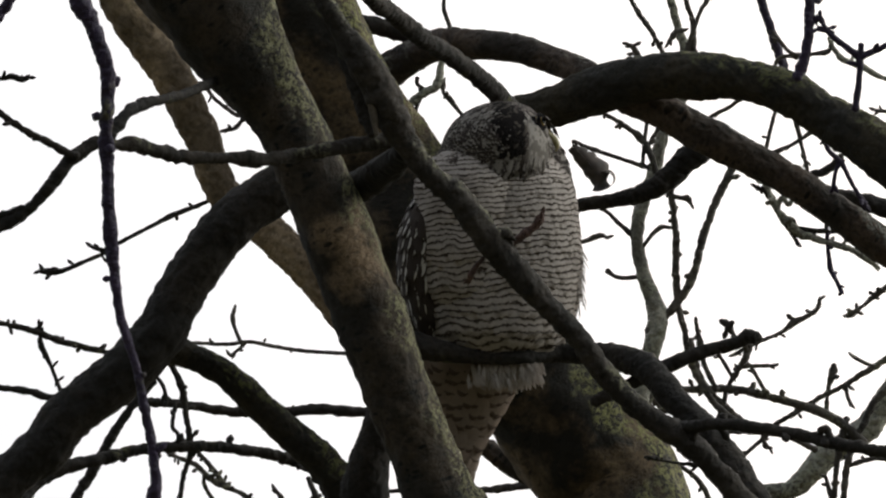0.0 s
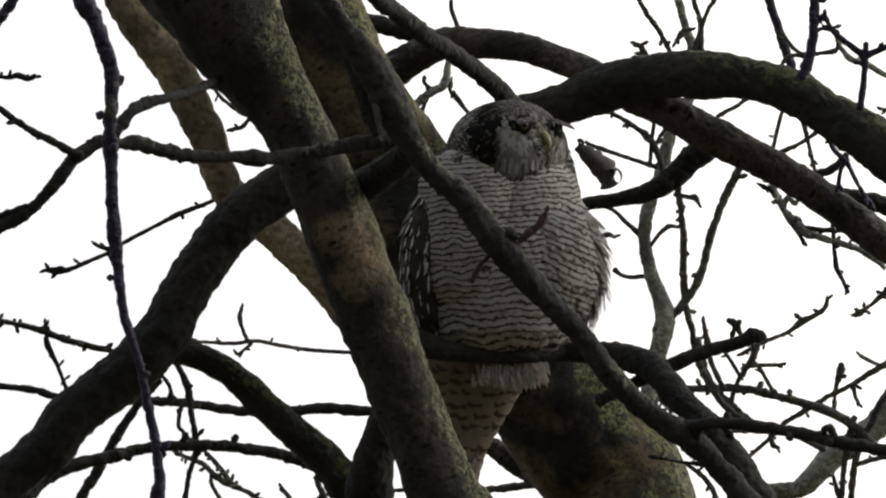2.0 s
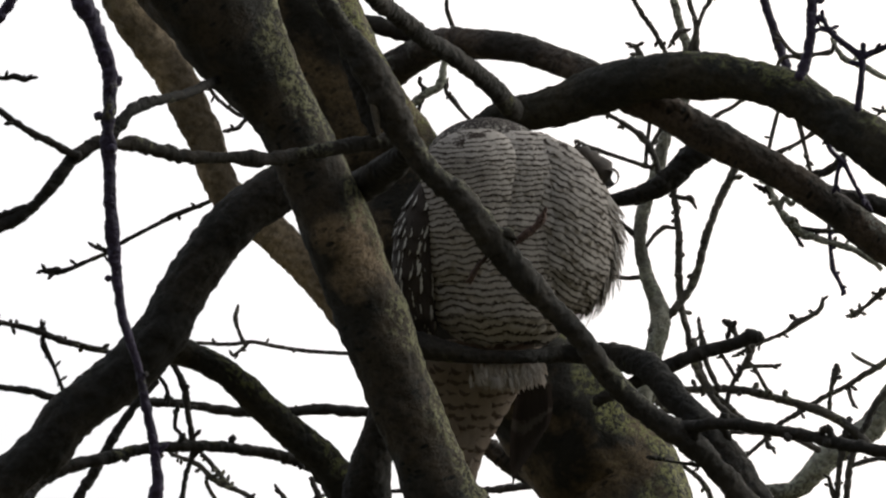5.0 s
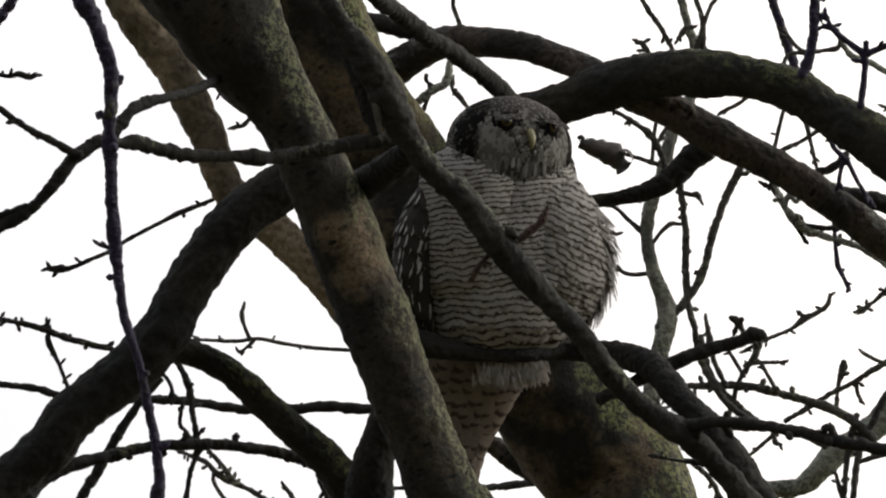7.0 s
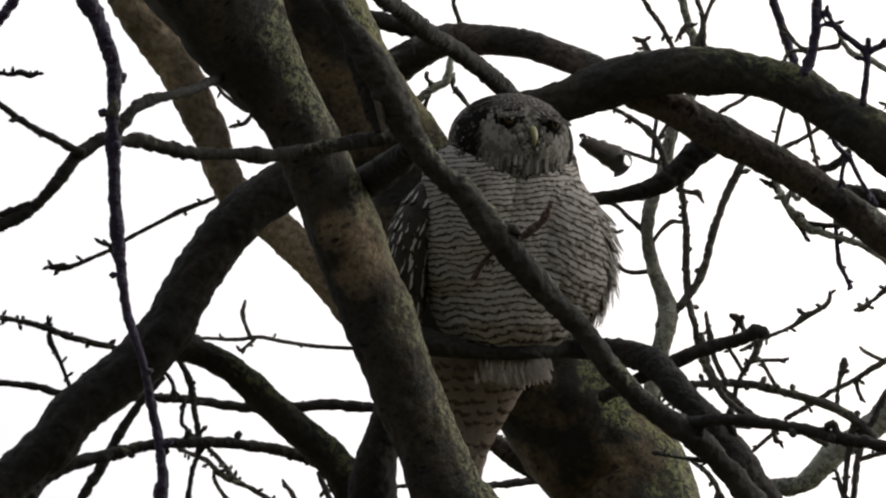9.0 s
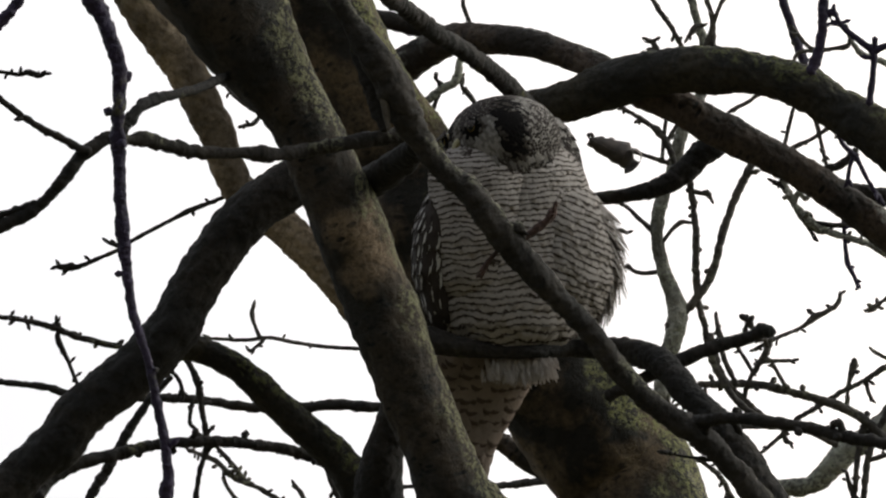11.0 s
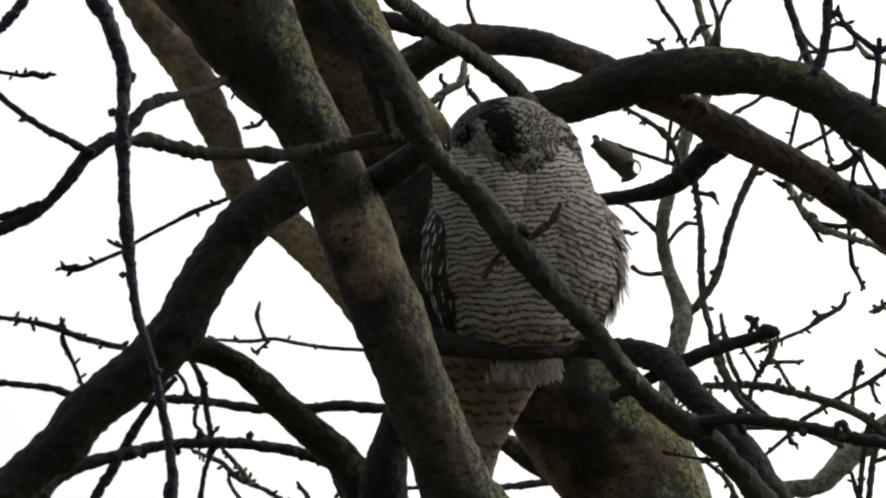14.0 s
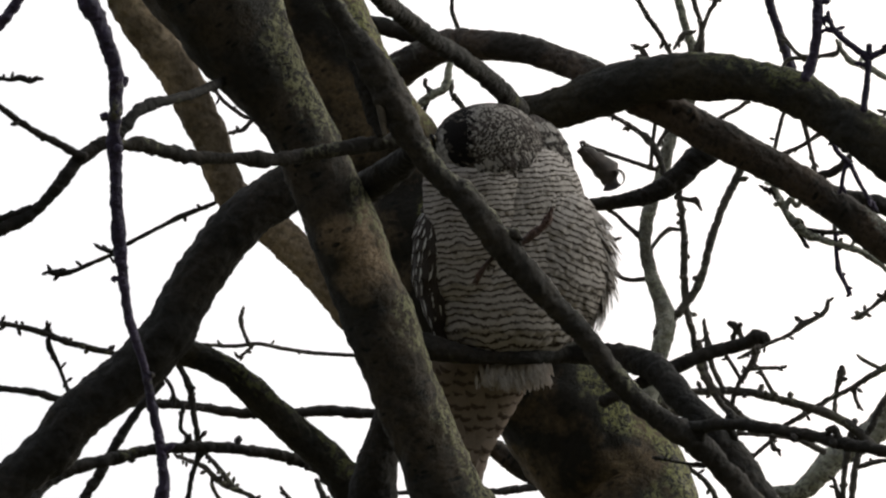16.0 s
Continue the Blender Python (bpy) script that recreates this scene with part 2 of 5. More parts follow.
# ---- ground ----
def make_ground():
    bm = bmesh.new()
    bmesh.ops.create_grid(bm, x_segments=60, y_segments=60, size=600)
    for v in bm.verts:
        d = math.hypot(v.co.x, v.co.y - 8)
        v.co.z = 0.02 * noise.noise(v.co * 0.3) + (0.4 * noise.noise(v.co * 0.01) if d > 40 else 0) - 0.02
    me = bpy.data.meshes.new("ground")
    bm.to_mesh(me)
    bm.free()
    m, n, l, p = shader("winter_grass")
    tc = n.new("ShaderNodeTexCoord")
    a = noise_of(n, l, tc.outputs["Object"], 0.8, 6)
    b = noise_of(n, l, tc.outputs["Object"], 30, 4)
    c = mixed(n, l, a, (0.05, 0.06, 0.025), (0.11, 0.10, 0.05))
    l.new(mixed(n, l, b, c, (0.06, 0.05, 0.03)), p.inputs["Base Color"])
    p.inputs["Roughness"].default_value = 0.95
    me.materials.append(m)
    tagged(new("ground", me), "dull winter grass below the trees", "ground", kind="structure")


make_ground()


# ---- branches ----
def spline(pts, step):
    """Catmull-Rom through (x, y, z, r), with points about step times the radius apart."""
    ps = [Vector(p) for p in pts]
    ps = [2 * ps[0] - ps[1]] + ps + [2 * ps[-1] - ps[-2]]
    ps[0][3], ps[-1][3] = ps[1][3], ps[-2][3]
    res = []
    for i in range(1, len(ps) - 2):
        a, b, c, d = ps[i - 1:i + 3]
        ln = (c.xyz - b.xyz).length
        k = max(2, min(110, int(ln / (step * max(0.002, (b[3] + c[3]) / 2)))))
        for j in range(k):
            t = j / k
            res.append(0.5 * (2 * b + (c - a) * t + (2 * a - 5 * b + 4 * c - d) * t * t + (3 * b - a - 3 * c + d) * t ** 3))
    res.append(ps[-2].copy())
    return res


def tube(verts, faces, uvs, path, sides, rough):
    """A bumpy tapered tube with rounded ends along the path."""
    start = len(verts)
    side = None
    along = 0
    off = random.random() * 50
    n = len(path)
    rm = max(0.003, sum(p[3] for p in path) / n)
    origin = path[0].xyz.copy()
    shift = Vector((off, off * 0.7, off * 1.3))
    for i, p in enumerate(path):
        q = path[min(i + 1, n - 1)].xyz - path[max(i - 1, 0)].xyz
        q.normalize()
        if side is None:
            side = q.orthogonal().normalized()
        side = (side - q * side.dot(q)).normalized()
        up = q.cross(side)
        if i:
            along += (p.xyz - path[i - 1].xyz).length
        r = max(p[3], 0.0008)
        for j in range(sides + 1):
            a = 2 * math.pi * (j % sides) / sides
            d = side * math.cos(a) + up * math.sin(a)
            at = p.xyz + d * r - origin + shift
            w = noise.noise(at * (0.55 / rm)) * (0.3 if rm > 0.02 else 0.5) + noise.noise(at * (1.7 / rm) + shift) * 0.3 + noise.noise(at * (4.1 / rm)) * 0.2 - 0.08
            if rm > 0.0035:
                # crusty skin
                w += min(0.9, (0.0075 if rm > 0.02 else 0.0055) / r) * (noise.noise(at * 240) * 0.6 + noise.noise(at * 110) * 0.9)
            if rm < 0.007:
                # leaf scars and buds along a twig
                w += 0.9 * max(0, noise.noise(Vector((along * 130, off, a * 0.6))) - 0.12)
            w += 0.6 * max(0, noise.noise(Vector((along * 0.35 / rm, off, 0))) - 0.25)
            verts.append(p.xyz + d * r * (1 + rough * w))
            uvs.append((2 * math.pi * r * j / sides, along))
    row = sides + 1
    for i in range(n - 1):
        for j in range(sides):
            a = start + i * row + j
            faces.append((a, a + 1, a + row + 1, a + row))
    for i, sign in ((0, -1), (n - 1, 1)):
        q = (path[min(i + 1, n - 1)].xyz - path[max(i - 1, 0)].xyz).normalized() * sign
        c = len(verts)
        verts.append(path[i].xyz + q * path[i][3] * 0.6)
        uvs.append((0, along if i else 0))
        for j in range(sides):
            a = start + i * row + j
            faces.append((a, a + 1, c) if sign > 0 else (a + 1, a, c))


def mesh_from(name, verts, faces, uvs, mats, idx=None):
    me = bpy.data.meshes.new(name)
    me.from_pydata(verts, [], faces)
    lay = me.uv_layers.new(name="UVMap")
    li = np.empty(len(me.loops), dtype=np.int32)
    me.loops.foreach_get("vertex_index", li)
    lay.data.foreach_set("uv", np.array(uvs, dtype=np.float32)[li].ravel())
    for m in mats:
        me.materials.append(m)
    if idx:
        me.polygons.foreach_set("material_index", idx)
    me.polygons.foreach_set("use_smooth", [True] * len(me.polygons))
    me.update()
    return me


def branch(name, pts, mat, parent, spurs=0.0, label=""):
    """One limb, branch or twig; spurs: the share of its points that carry a bud spur."""
    big = max(p[3] for p in pts)
    sides = 72 if big > 0.02 else 30 if big > 0.010 else 14 if big > 0.005 else 10
    path = spline(pts, 0.12 if big > 0.010 else 0.22 if big > 0.005 else 0.45)
    verts, faces, uvs = [], [], []
    tube(verts, faces, uvs, path, sides, 0.22 if big > 0.02 else 0.3 if big > 0.006 else 0.38)
    if spurs:
        flip = 1
        for i in range(2, len(path) - 2):
            if random.random() < spurs * (path[i + 1].xyz - path[i].xyz).length / 0.0022:
                p = path[i]
                q = (path[i + 1].xyz - p.xyz).normalized()
                d = q.orthogonal().normalized()
                d.rotate(Matrix.Rotation(random.uniform(0, 6.28), 3, q))
                flip = -flip
                r = max(p[3], 0.0018)
                d = (d * 1.0 + q * random.uniform(-0.8, 0.8)).normalized()
                n = random.uniform(1.2, 2.0 + 0.006 / r * 0.5) * r
                e = p.xyz + d * (r * 0.6)
                sp = [Vector((*(e + d * n * k), r * w)) for k, w in ((0, .75), (.4, .55), (.75, .8), (1.0, .55), (1.25, .15))]
                tube(verts, faces, uvs, sp, 6, 0.3)
    # a cluster of swollen buds on a thin tip
    for k, nxt in ((0, 1), (-1, -2)):
        p = path[k]
        if name == "twig" and p[3] < 0.0032:
            q = (p.xyz - path[nxt].xyz).normalized()
            for turn in range(random.choice((2, 3, 3, 4))):
                d = (q + 0.8 * Vector((random.uniform(-1, 1), random.uniform(-1, 1), random.uniform(-1, 1)))).normalized()
                n = random.uniform(0.006, 0.011)
                sp = [Vector((*(p.xyz - q * 0.004 * turn + d * n * f), 0.0024 * w)) for f, w in ((0, .7), (.3, 1.0), (.6, .95), (.85, .5), (1.0, .1))]
                tube(verts, faces, uvs, sp, 6, 0.3)
    ob = new(name, mesh_from(name, verts, faces, uvs, [mat]))
    ob.parent = parent
    if label:
        tagged(ob, label)
    return ob


cherry_tree = tagged(new("cherry_tree"), "bare old cherry tree with dark lichened limbs", "tree")
rear_tree = tagged(new("fruit_tree"), "bare pale-stemmed tree with budding twigs behind", "tree")
branch("trunk", [(-0.164, 7.395, 5.381, 0.0443), (-0.147, 7.410, 5.348, 0.0466), (-0.127, 7.428, 5.310, 0.0490), (-0.107, 7.448, 5.266, 0.0507), (-0.070, 7.474, 5.212, 0.0536), (-0.041, 7.492, 5.174, 0.0536), (-0.025, 7.512, 5.130, 0.0679), (0.029, 7.553, 5.043, 0.0745), (0.109, 7.588, 4.967, 0.0688), (0.151, 7.614, 4.912, 0.0711), (0.190, 7.634, 4.867, 0.0723), (0.266, 7.584, 4.517, 0.0750), (0.296, 7.534, 3.667, 0.0850), (0.316, 7.514, 2.200, 0.0950), (0.316, 7.514, 0.900, 0.1050), (0.316, 7.514, 0.150, 0.1250), (0.316, 7.514, -0.100, 0.1700)], bark_brown, cherry_tree, label="mossy brown trunk with flaking cherry bark")
branch("limb", [(-0.254, 6.876, 5.122, 0.0640), (-0.229, 6.892, 5.086, 0.0585), (-0.197, 6.916, 5.035, 0.0475), (-0.159, 6.940, 4.985, 0.0351), (-0.132, 6.963, 4.934, 0.0351), (-0.107, 6.987, 4.883, 0.0367), (-0.087, 7.011, 4.833, 0.0353), (-0.069, 7.030, 4.792, 0.0370), (-0.044, 7.058, 4.731, 0.0340), (-0.020, 7.082, 4.681, 0.0335), (-0.002, 7.101, 4.639, 0.0372), (0.042, 7.148, 4.539, 0.0380), (0.103, 7.205, 3.954, 0.0500), (0.143, 7.225, 2.954, 0.0600), (0.203, 7.245, 1.400, 0.0750), (0.243, 7.255, 0.400, 0.0900), (0.263, 7.265, -0.100, 0.1100)], bark_grey, cherry_tree, label="leaning grey limb with horizontal lenticels and green lichen")
branch("limb", [(-0.580, 7.305, 4.628, 0.0222), (-0.506, 7.285, 4.670, 0.0278), (-0.433, 7.255, 4.734, 0.0232), (-0.404, 7.245, 4.756, 0.0260), (-0.374, 7.229, 4.790, 0.0260), (-0.323, 7.213, 4.825, 0.0268), (-0.287, 7.196, 4.860, 0.0271), (-0.274, 7.185, 4.885, 0.0251), (-0.252, 7.170, 4.918, 0.0254), (-0.236, 7.160, 4.939, 0.0257), (-0.220, 7.151, 4.957, 0.0265), (-0.197, 7.142, 4.976, 0.0248), (-0.165, 7.133, 4.995, 0.0243), (-0.125, 7.122, 5.018, 0.0226)], bark_backlit, cherry_tree)
branch("limb", [(-0.293, 7.246, 4.870, 0.0194), (-0.265, 7.257, 4.866, 0.0139), (-0.231, 7.269, 4.855, 0.0136), (-0.206, 7.284, 4.840, 0.0150), (-0.183, 7.297, 4.821, 0.0153), (-0.158, 7.310, 4.802, 0.0162), (-0.130, 7.327, 4.783, 0.0184), (-0.105, 7.346, 4.759, 0.0207), (-0.081, 7.370, 4.724, 0.0240)], bark_moss_backlit, cherry_tree)
branch("limb", [(-0.045, 7.124, 4.779, 0.0164), (-0.060, 7.151, 4.751, 0.0158), (-0.069, 7.171, 4.729, 0.0186), (-0.075, 7.186, 4.707, 0.0219), (-0.079, 7.209, 4.685, 0.0252), (-0.077, 7.239, 4.650, 0.0288)], bark_backlit, cherry_tree)
branch("limb", [(-0.361, 7.393, 5.387, 0.0222), (-0.340, 7.412, 5.346, 0.0232), (-0.319, 7.426, 5.316, 0.0229), (-0.298, 7.438, 5.289, 0.0220), (-0.282, 7.450, 5.264, 0.0215), (-0.268, 7.463, 5.237, 0.0203), (-0.255, 7.474, 5.213, 0.0197), (-0.245, 7.487, 5.183, 0.0191), (-0.228, 7.501, 5.155, 0.0191), (-0.201, 7.509, 5.136, 0.0194), (-0.174, 7.519, 5.116, 0.0197), (-0.147, 7.530, 5.090, 0.0197), (-0.112, 7.547, 5.053, 0.0194), (-0.069, 7.571, 5.003, 0.0194)], bark_pale, cherry_tree)
branch("limb", [(-0.008, 7.552, 5.162, 0.0175), (0.025, 7.501, 5.217, 0.0175), (0.058, 7.467, 5.235, 0.0174), (0.097, 7.443, 5.233, 0.0203), (0.129, 7.426, 5.234, 0.0231), (0.159, 7.412, 5.240, 0.0254), (0.188, 7.390, 5.239, 0.0253), (0.230, 7.367, 5.236, 0.0247), (0.277, 7.349, 5.227, 0.0252), (0.312, 7.341, 5.220, 0.0223), (0.341, 7.328, 5.206, 0.0220), (0.369, 7.322, 5.190, 0.0225), (0.399, 7.321, 5.167, 0.0233), (0.432, 7.309, 5.139, 0.0261), (0.479, 7.304, 5.097, 0.0277), (0.559, 7.305, 5.039, 0.0260), (0.651, 7.291, 5.013, 0.0170)], bark_moss_backlit, cherry_tree, label="dark arching limb with moss along its top")
branch("limb", [(-0.113, 7.648, 5.309, 0.0226), (-0.079, 7.600, 5.334, 0.0219), (-0.057, 7.570, 5.343, 0.0201), (-0.032, 7.543, 5.347, 0.0179), (0.004, 7.505, 5.343, 0.0167), (0.040, 7.479, 5.329, 0.0161), (0.082, 7.454, 5.311, 0.0151), (0.118, 7.437, 5.289, 0.0151), (0.153, 7.415, 5.260, 0.0156), (0.192, 7.406, 5.233, 0.0173), (0.238, 7.408, 5.210, 0.0190), (0.274, 7.412, 5.190, 0.0204), (0.314, 7.415, 5.170, 0.0181), (0.349, 7.420, 5.151, 0.0175), (0.385, 7.425, 5.128, 0.0178), (0.426, 7.432, 5.099, 0.0184), (0.470, 7.439, 5.068, 0.0189), (0.574, 7.454, 5.018, 0.0184)], bark_pale2, cherry_tree)
branch("branch", [(-0.100, 7.553, 5.396, 0.0083), (-0.076, 7.556, 5.391, 0.0095), (-0.039, 7.560, 5.382, 0.0095), (0.004, 7.566, 5.369, 0.0083)], bark_backlit, cherry_tree)
branch("branch", [(0.106, 7.553, 5.160, 0.0082), (0.143, 7.549, 5.171, 0.0079), (0.179, 7.546, 5.176, 0.0082), (0.209, 7.543, 5.181, 0.0099), (0.233, 7.538, 5.192, 0.0123), (0.255, 7.530, 5.211, 0.0140), (0.276, 7.522, 5.227, 0.0163)], bark_backlit, cherry_tree)
# its near-black bark carries the shade under the owl's belly
branch("branch", [(-0.083, 7.241, 4.882, 0.0183), (-0.043, 7.246, 4.873, 0.0161), (-0.002, 7.249, 4.865, 0.0117), (0.044, 7.256, 4.862, 0.0072), (0.081, 7.256, 4.862, 0.0072), (0.119, 7.284, 4.878, 0.0095), (0.159, 7.268, 4.870, 0.0125), (0.187, 7.228, 4.846, 0.0138), (0.209, 7.201, 4.822, 0.0146), (0.231, 7.186, 4.787, 0.0137), (0.257, 7.179, 4.753, 0.0148), (0.285, 7.180, 4.714, 0.0164), (0.308, 7.184, 4.675, 0.0180), (0.348, 7.200, 4.615, 0.0208)], bark_backlit, cherry_tree, label="perch branch darkened with shade")
branch("branch", [(0.153, 7.244, 4.806, 0.0066), (0.178, 7.238, 4.818, 0.0069), (0.204, 7.233, 4.829, 0.0072), (0.236, 7.227, 4.843, 0.0077), (0.267, 7.222, 4.853, 0.0072), (0.296, 7.219, 4.861, 0.0069), (0.309, 7.216, 4.866, 0.0080), (0.318, 7.216, 4.866, 0.0061), (0.323, 7.217, 4.865, 0.0030)], bark_backlit, cherry_tree, label="snapped dark branch stub")
branch("branch", [(-0.131, 6.725, 5.044, 0.0085), (-0.118, 6.741, 5.015, 0.0096), (-0.102, 6.756, 4.989, 0.0101), (-0.083, 6.770, 4.966, 0.0149), (-0.064, 6.785, 4.940, 0.0170), (-0.050, 6.799, 4.916, 0.0170), (-0.037, 6.813, 4.892, 0.0133), (-0.013, 6.829, 4.865, 0.0117), (0.015, 6.841, 4.844, 0.0133), (0.043, 6.859, 4.811, 0.0154), (0.066, 6.873, 4.788, 0.0138), (0.091, 6.887, 4.764, 0.0122), (0.121, 6.903, 4.736, 0.0107), (0.143, 6.916, 4.714, 0.0112), (0.165, 6.931, 4.688, 0.0107), (0.198, 6.947, 4.661, 0.0112), (0.237, 6.960, 4.640, 0.0128), (0.265, 6.974, 4.616, 0.0117), (0.291, 6.989, 4.589, 0.0128), (0.328, 7.011, 4.548, 0.0144)], bark_lich, cherry_tree, label="slender branch crossing before the owl")
branch("branch", [(-0.099, 6.799, 5.002, 0.0075), (-0.089, 6.806, 4.975, 0.0117), (-0.079, 6.815, 4.945, 0.0107), (-0.073, 6.822, 4.918, 0.0075), (-0.068, 6.823, 4.903, 0.0043)], bark_backlit, cherry_tree)
branch("stub", [(-0.072, 6.782, 4.944, 0.0016), (-0.070, 6.787, 4.926, 0.0042), (-0.067, 6.791, 4.909, 0.0042), (-0.064, 6.796, 4.891, 0.0021)], bark_split, cherry_tree, label="pale splintered dead stub")
branch("branch", [(-0.093, 6.789, 5.071, 0.0080), (-0.072, 6.866, 5.076, 0.0086), (-0.050, 6.937, 5.093, 0.0087), (-0.025, 7.009, 5.106, 0.0094), (0.003, 7.081, 5.121, 0.0094), (0.032, 7.154, 5.134, 0.0095), (0.055, 7.226, 5.147, 0.0102), (0.071, 7.299, 5.161, 0.0114)], bark_backlit, cherry_tree)
branch("branch", [(-0.322, 6.709, 4.840, 0.0052), (-0.311, 6.719, 4.843, 0.0052), (-0.297, 6.727, 4.848, 0.0076), (-0.272, 6.746, 4.849, 0.0068), (-0.243, 6.766, 4.852, 0.0066), (-0.209, 6.781, 4.859, 0.0053), (-0.188, 6.792, 4.863, 0.0082), (-0.172, 6.799, 4.866, 0.0071), (-0.145, 6.816, 4.878, 0.0066), (-0.101, 6.829, 4.893, 0.0072), (-0.052, 6.843, 4.908, 0.0080)], bark_lich, cherry_tree)
branch("stub", [(-0.035, 6.866, 4.907, 0.0118), (-0.051, 6.912, 4.914, 0.0140), (-0.068, 6.958, 4.923, 0.0157), (-0.083, 7.002, 4.934, 0.0163), (-0.104, 7.046, 4.946, 0.0142)], bark_backlit, cherry_tree)
branch("branch", [(-0.356, 6.591, 4.976, 0.0104), (-0.345, 6.609, 4.943, 0.0094), (-0.332, 6.623, 4.920, 0.0078), (-0.321, 6.640, 4.892, 0.0073), (-0.318, 6.651, 4.874, 0.0068), (-0.320, 6.670, 4.841, 0.0063), (-0.320, 6.682, 4.823, 0.0068), (-0.319, 6.700, 4.790, 0.0057), (-0.316, 6.723, 4.748, 0.0063), (-0.312, 6.744, 4.710, 0.0047), (-0.307, 6.760, 4.682, 0.0047), (-0.299, 6.774, 4.659, 0.0042), (-0.291, 6.789, 4.635, 0.0042), (-0.285, 6.805, 4.607, 0.0047), (-0.278, 6.821, 4.579, 0.0047), (-0.274, 6.840, 4.546, 0.0052), (-0.276, 6.850, 4.532, 0.0068), (-0.275, 6.859, 4.519, 0.0042)], bark_purple, cherry_tree, spurs=0.018, label="long drooping purplish-brown twig")
branch("knot", [(-0.319, 6.659, 4.878, 0.0063), (-0.313, 6.658, 4.880, 0.0057), (-0.308, 6.656, 4.883, 0.0026)], bark_purple, cherry_tree)
branch("branch", [(-0.455, 6.749, 4.754, 0.0052), (-0.423, 6.743, 4.769, 0.0068), (-0.404, 6.739, 4.777, 0.0057), (-0.385, 6.732, 4.793, 0.0057), (-0.369, 6.723, 4.811, 0.0065), (-0.355, 6.724, 4.831, 0.0068), (-0.338, 6.727, 4.846, 0.0063), (-0.322, 6.730, 4.856, 0.0065), (-0.306, 6.734, 4.881, 0.0058), (-0.293, 6.747, 4.898, 0.0060), (-0.270, 6.775, 4.919, 0.0045), (-0.250, 6.827, 4.951, 0.0045), (-0.230, 6.894, 4.995, 0.0046), (-0.218, 6.962, 5.032, 0.0044)], bark_backlit, cherry_tree)
branch("twig", [(-0.445, 6.742, 4.771, 0.0037), (-0.423, 6.739, 4.777, 0.0037), (-0.399, 6.735, 4.784, 0.0031)], bark_backlit, cherry_tree)
branch("twig", [(-0.450, 6.688, 4.886, 0.0031), (-0.423, 6.697, 4.866, 0.0031), (-0.401, 6.704, 4.852, 0.0037), (-0.380, 6.708, 4.842, 0.0037), (-0.361, 6.713, 4.833, 0.0042), (-0.349, 6.715, 4.828, 0.0047)], bark_backlit, cherry_tree, spurs=0.06)
branch("twig", [(-0.453, 6.712, 4.952, 0.0047), (-0.438, 6.708, 4.962, 0.0053), (-0.415, 6.695, 4.988, 0.0053), (-0.404, 6.682, 5.016, 0.0047)], bark_purple, cherry_tree)
branch("branch", [(0.221, 6.963, 4.652, 0.0075), (0.250, 6.938, 4.646, 0.0064), (0.277, 6.914, 4.637, 0.0058), (0.336, 6.895, 4.619, 0.0058), (0.378, 6.876, 4.600, 0.0063), (0.424, 6.857, 4.583, 0.0063), (0.483, 6.838, 4.563, 0.0063)], bark_backlit, cherry_tree, spurs=0.05)
branch("twig", [(0.064, 6.868, 4.806, 0.0043), (0.077, 6.864, 4.815, 0.0037), (0.088, 6.861, 4.822, 0.0037), (0.094, 6.858, 4.830, 0.0043), (0.097, 6.855, 4.835, 0.0021)], bark_red, cherry_tree)
branch("twig", [(0.047, 6.870, 4.804, 0.0027), (0.039, 6.874, 4.795, 0.0021), (0.032, 6.877, 4.788, 0.0027), (0.027, 6.881, 4.780, 0.0037), (0.025, 6.882, 4.777, 0.0016)], bark_red, cherry_tree)
branch("twig", [(0.046, 6.856, 4.810, 0.0059), (0.055, 6.854, 4.813, 0.0069), (0.062, 6.855, 4.811, 0.0064), (0.065, 6.857, 4.808, 0.0027)], bark_lich, cherry_tree, label="lichen-covered bud spur")
branch("twig", [(0.439, 9.804, 6.603, 0.0070), (0.449, 9.821, 6.567, 0.0070), (0.459, 9.834, 6.538, 0.0062), (0.470, 9.849, 6.508, 0.0070), (0.484, 9.865, 6.473, 0.0062)], bark_purple, cherry_tree)
branch("twig", [(0.381, 7.219, 5.284, 0.0057), (0.380, 7.232, 5.258, 0.0057), (0.380, 7.244, 5.231, 0.0051), (0.376, 7.257, 5.205, 0.0051), (0.368, 7.266, 5.183, 0.0057)], bark_purple, cherry_tree, spurs=0.05)
branch("twig", [(0.391, 7.239, 5.243, 0.0023), (0.397, 7.244, 5.231, 0.0028), (0.405, 7.248, 5.223, 0.0034), (0.420, 7.253, 5.212, 0.0034), (0.432, 7.258, 5.202, 0.0040), (0.432, 7.266, 5.183, 0.0034), (0.428, 7.280, 5.154, 0.0040)], bark_purple, cherry_tree, spurs=0.07)
branch("twig", [(0.432, 7.257, 5.203, 0.0034), (0.449, 7.254, 5.210, 0.0034), (0.467, 7.250, 5.218, 0.0028), (0.496, 7.244, 5.231, 0.0028)], bark_purple, cherry_tree, spurs=0.06)
branch("twig", [(0.434, 7.251, 5.216, 0.0034), (0.434, 7.257, 5.205, 0.0034)], bark_purple, cherry_tree)
branch("twig", [(0.388, 7.245, 5.230, 0.0017), (0.401, 7.246, 5.228, 0.0023)], bark_purple, cherry_tree)
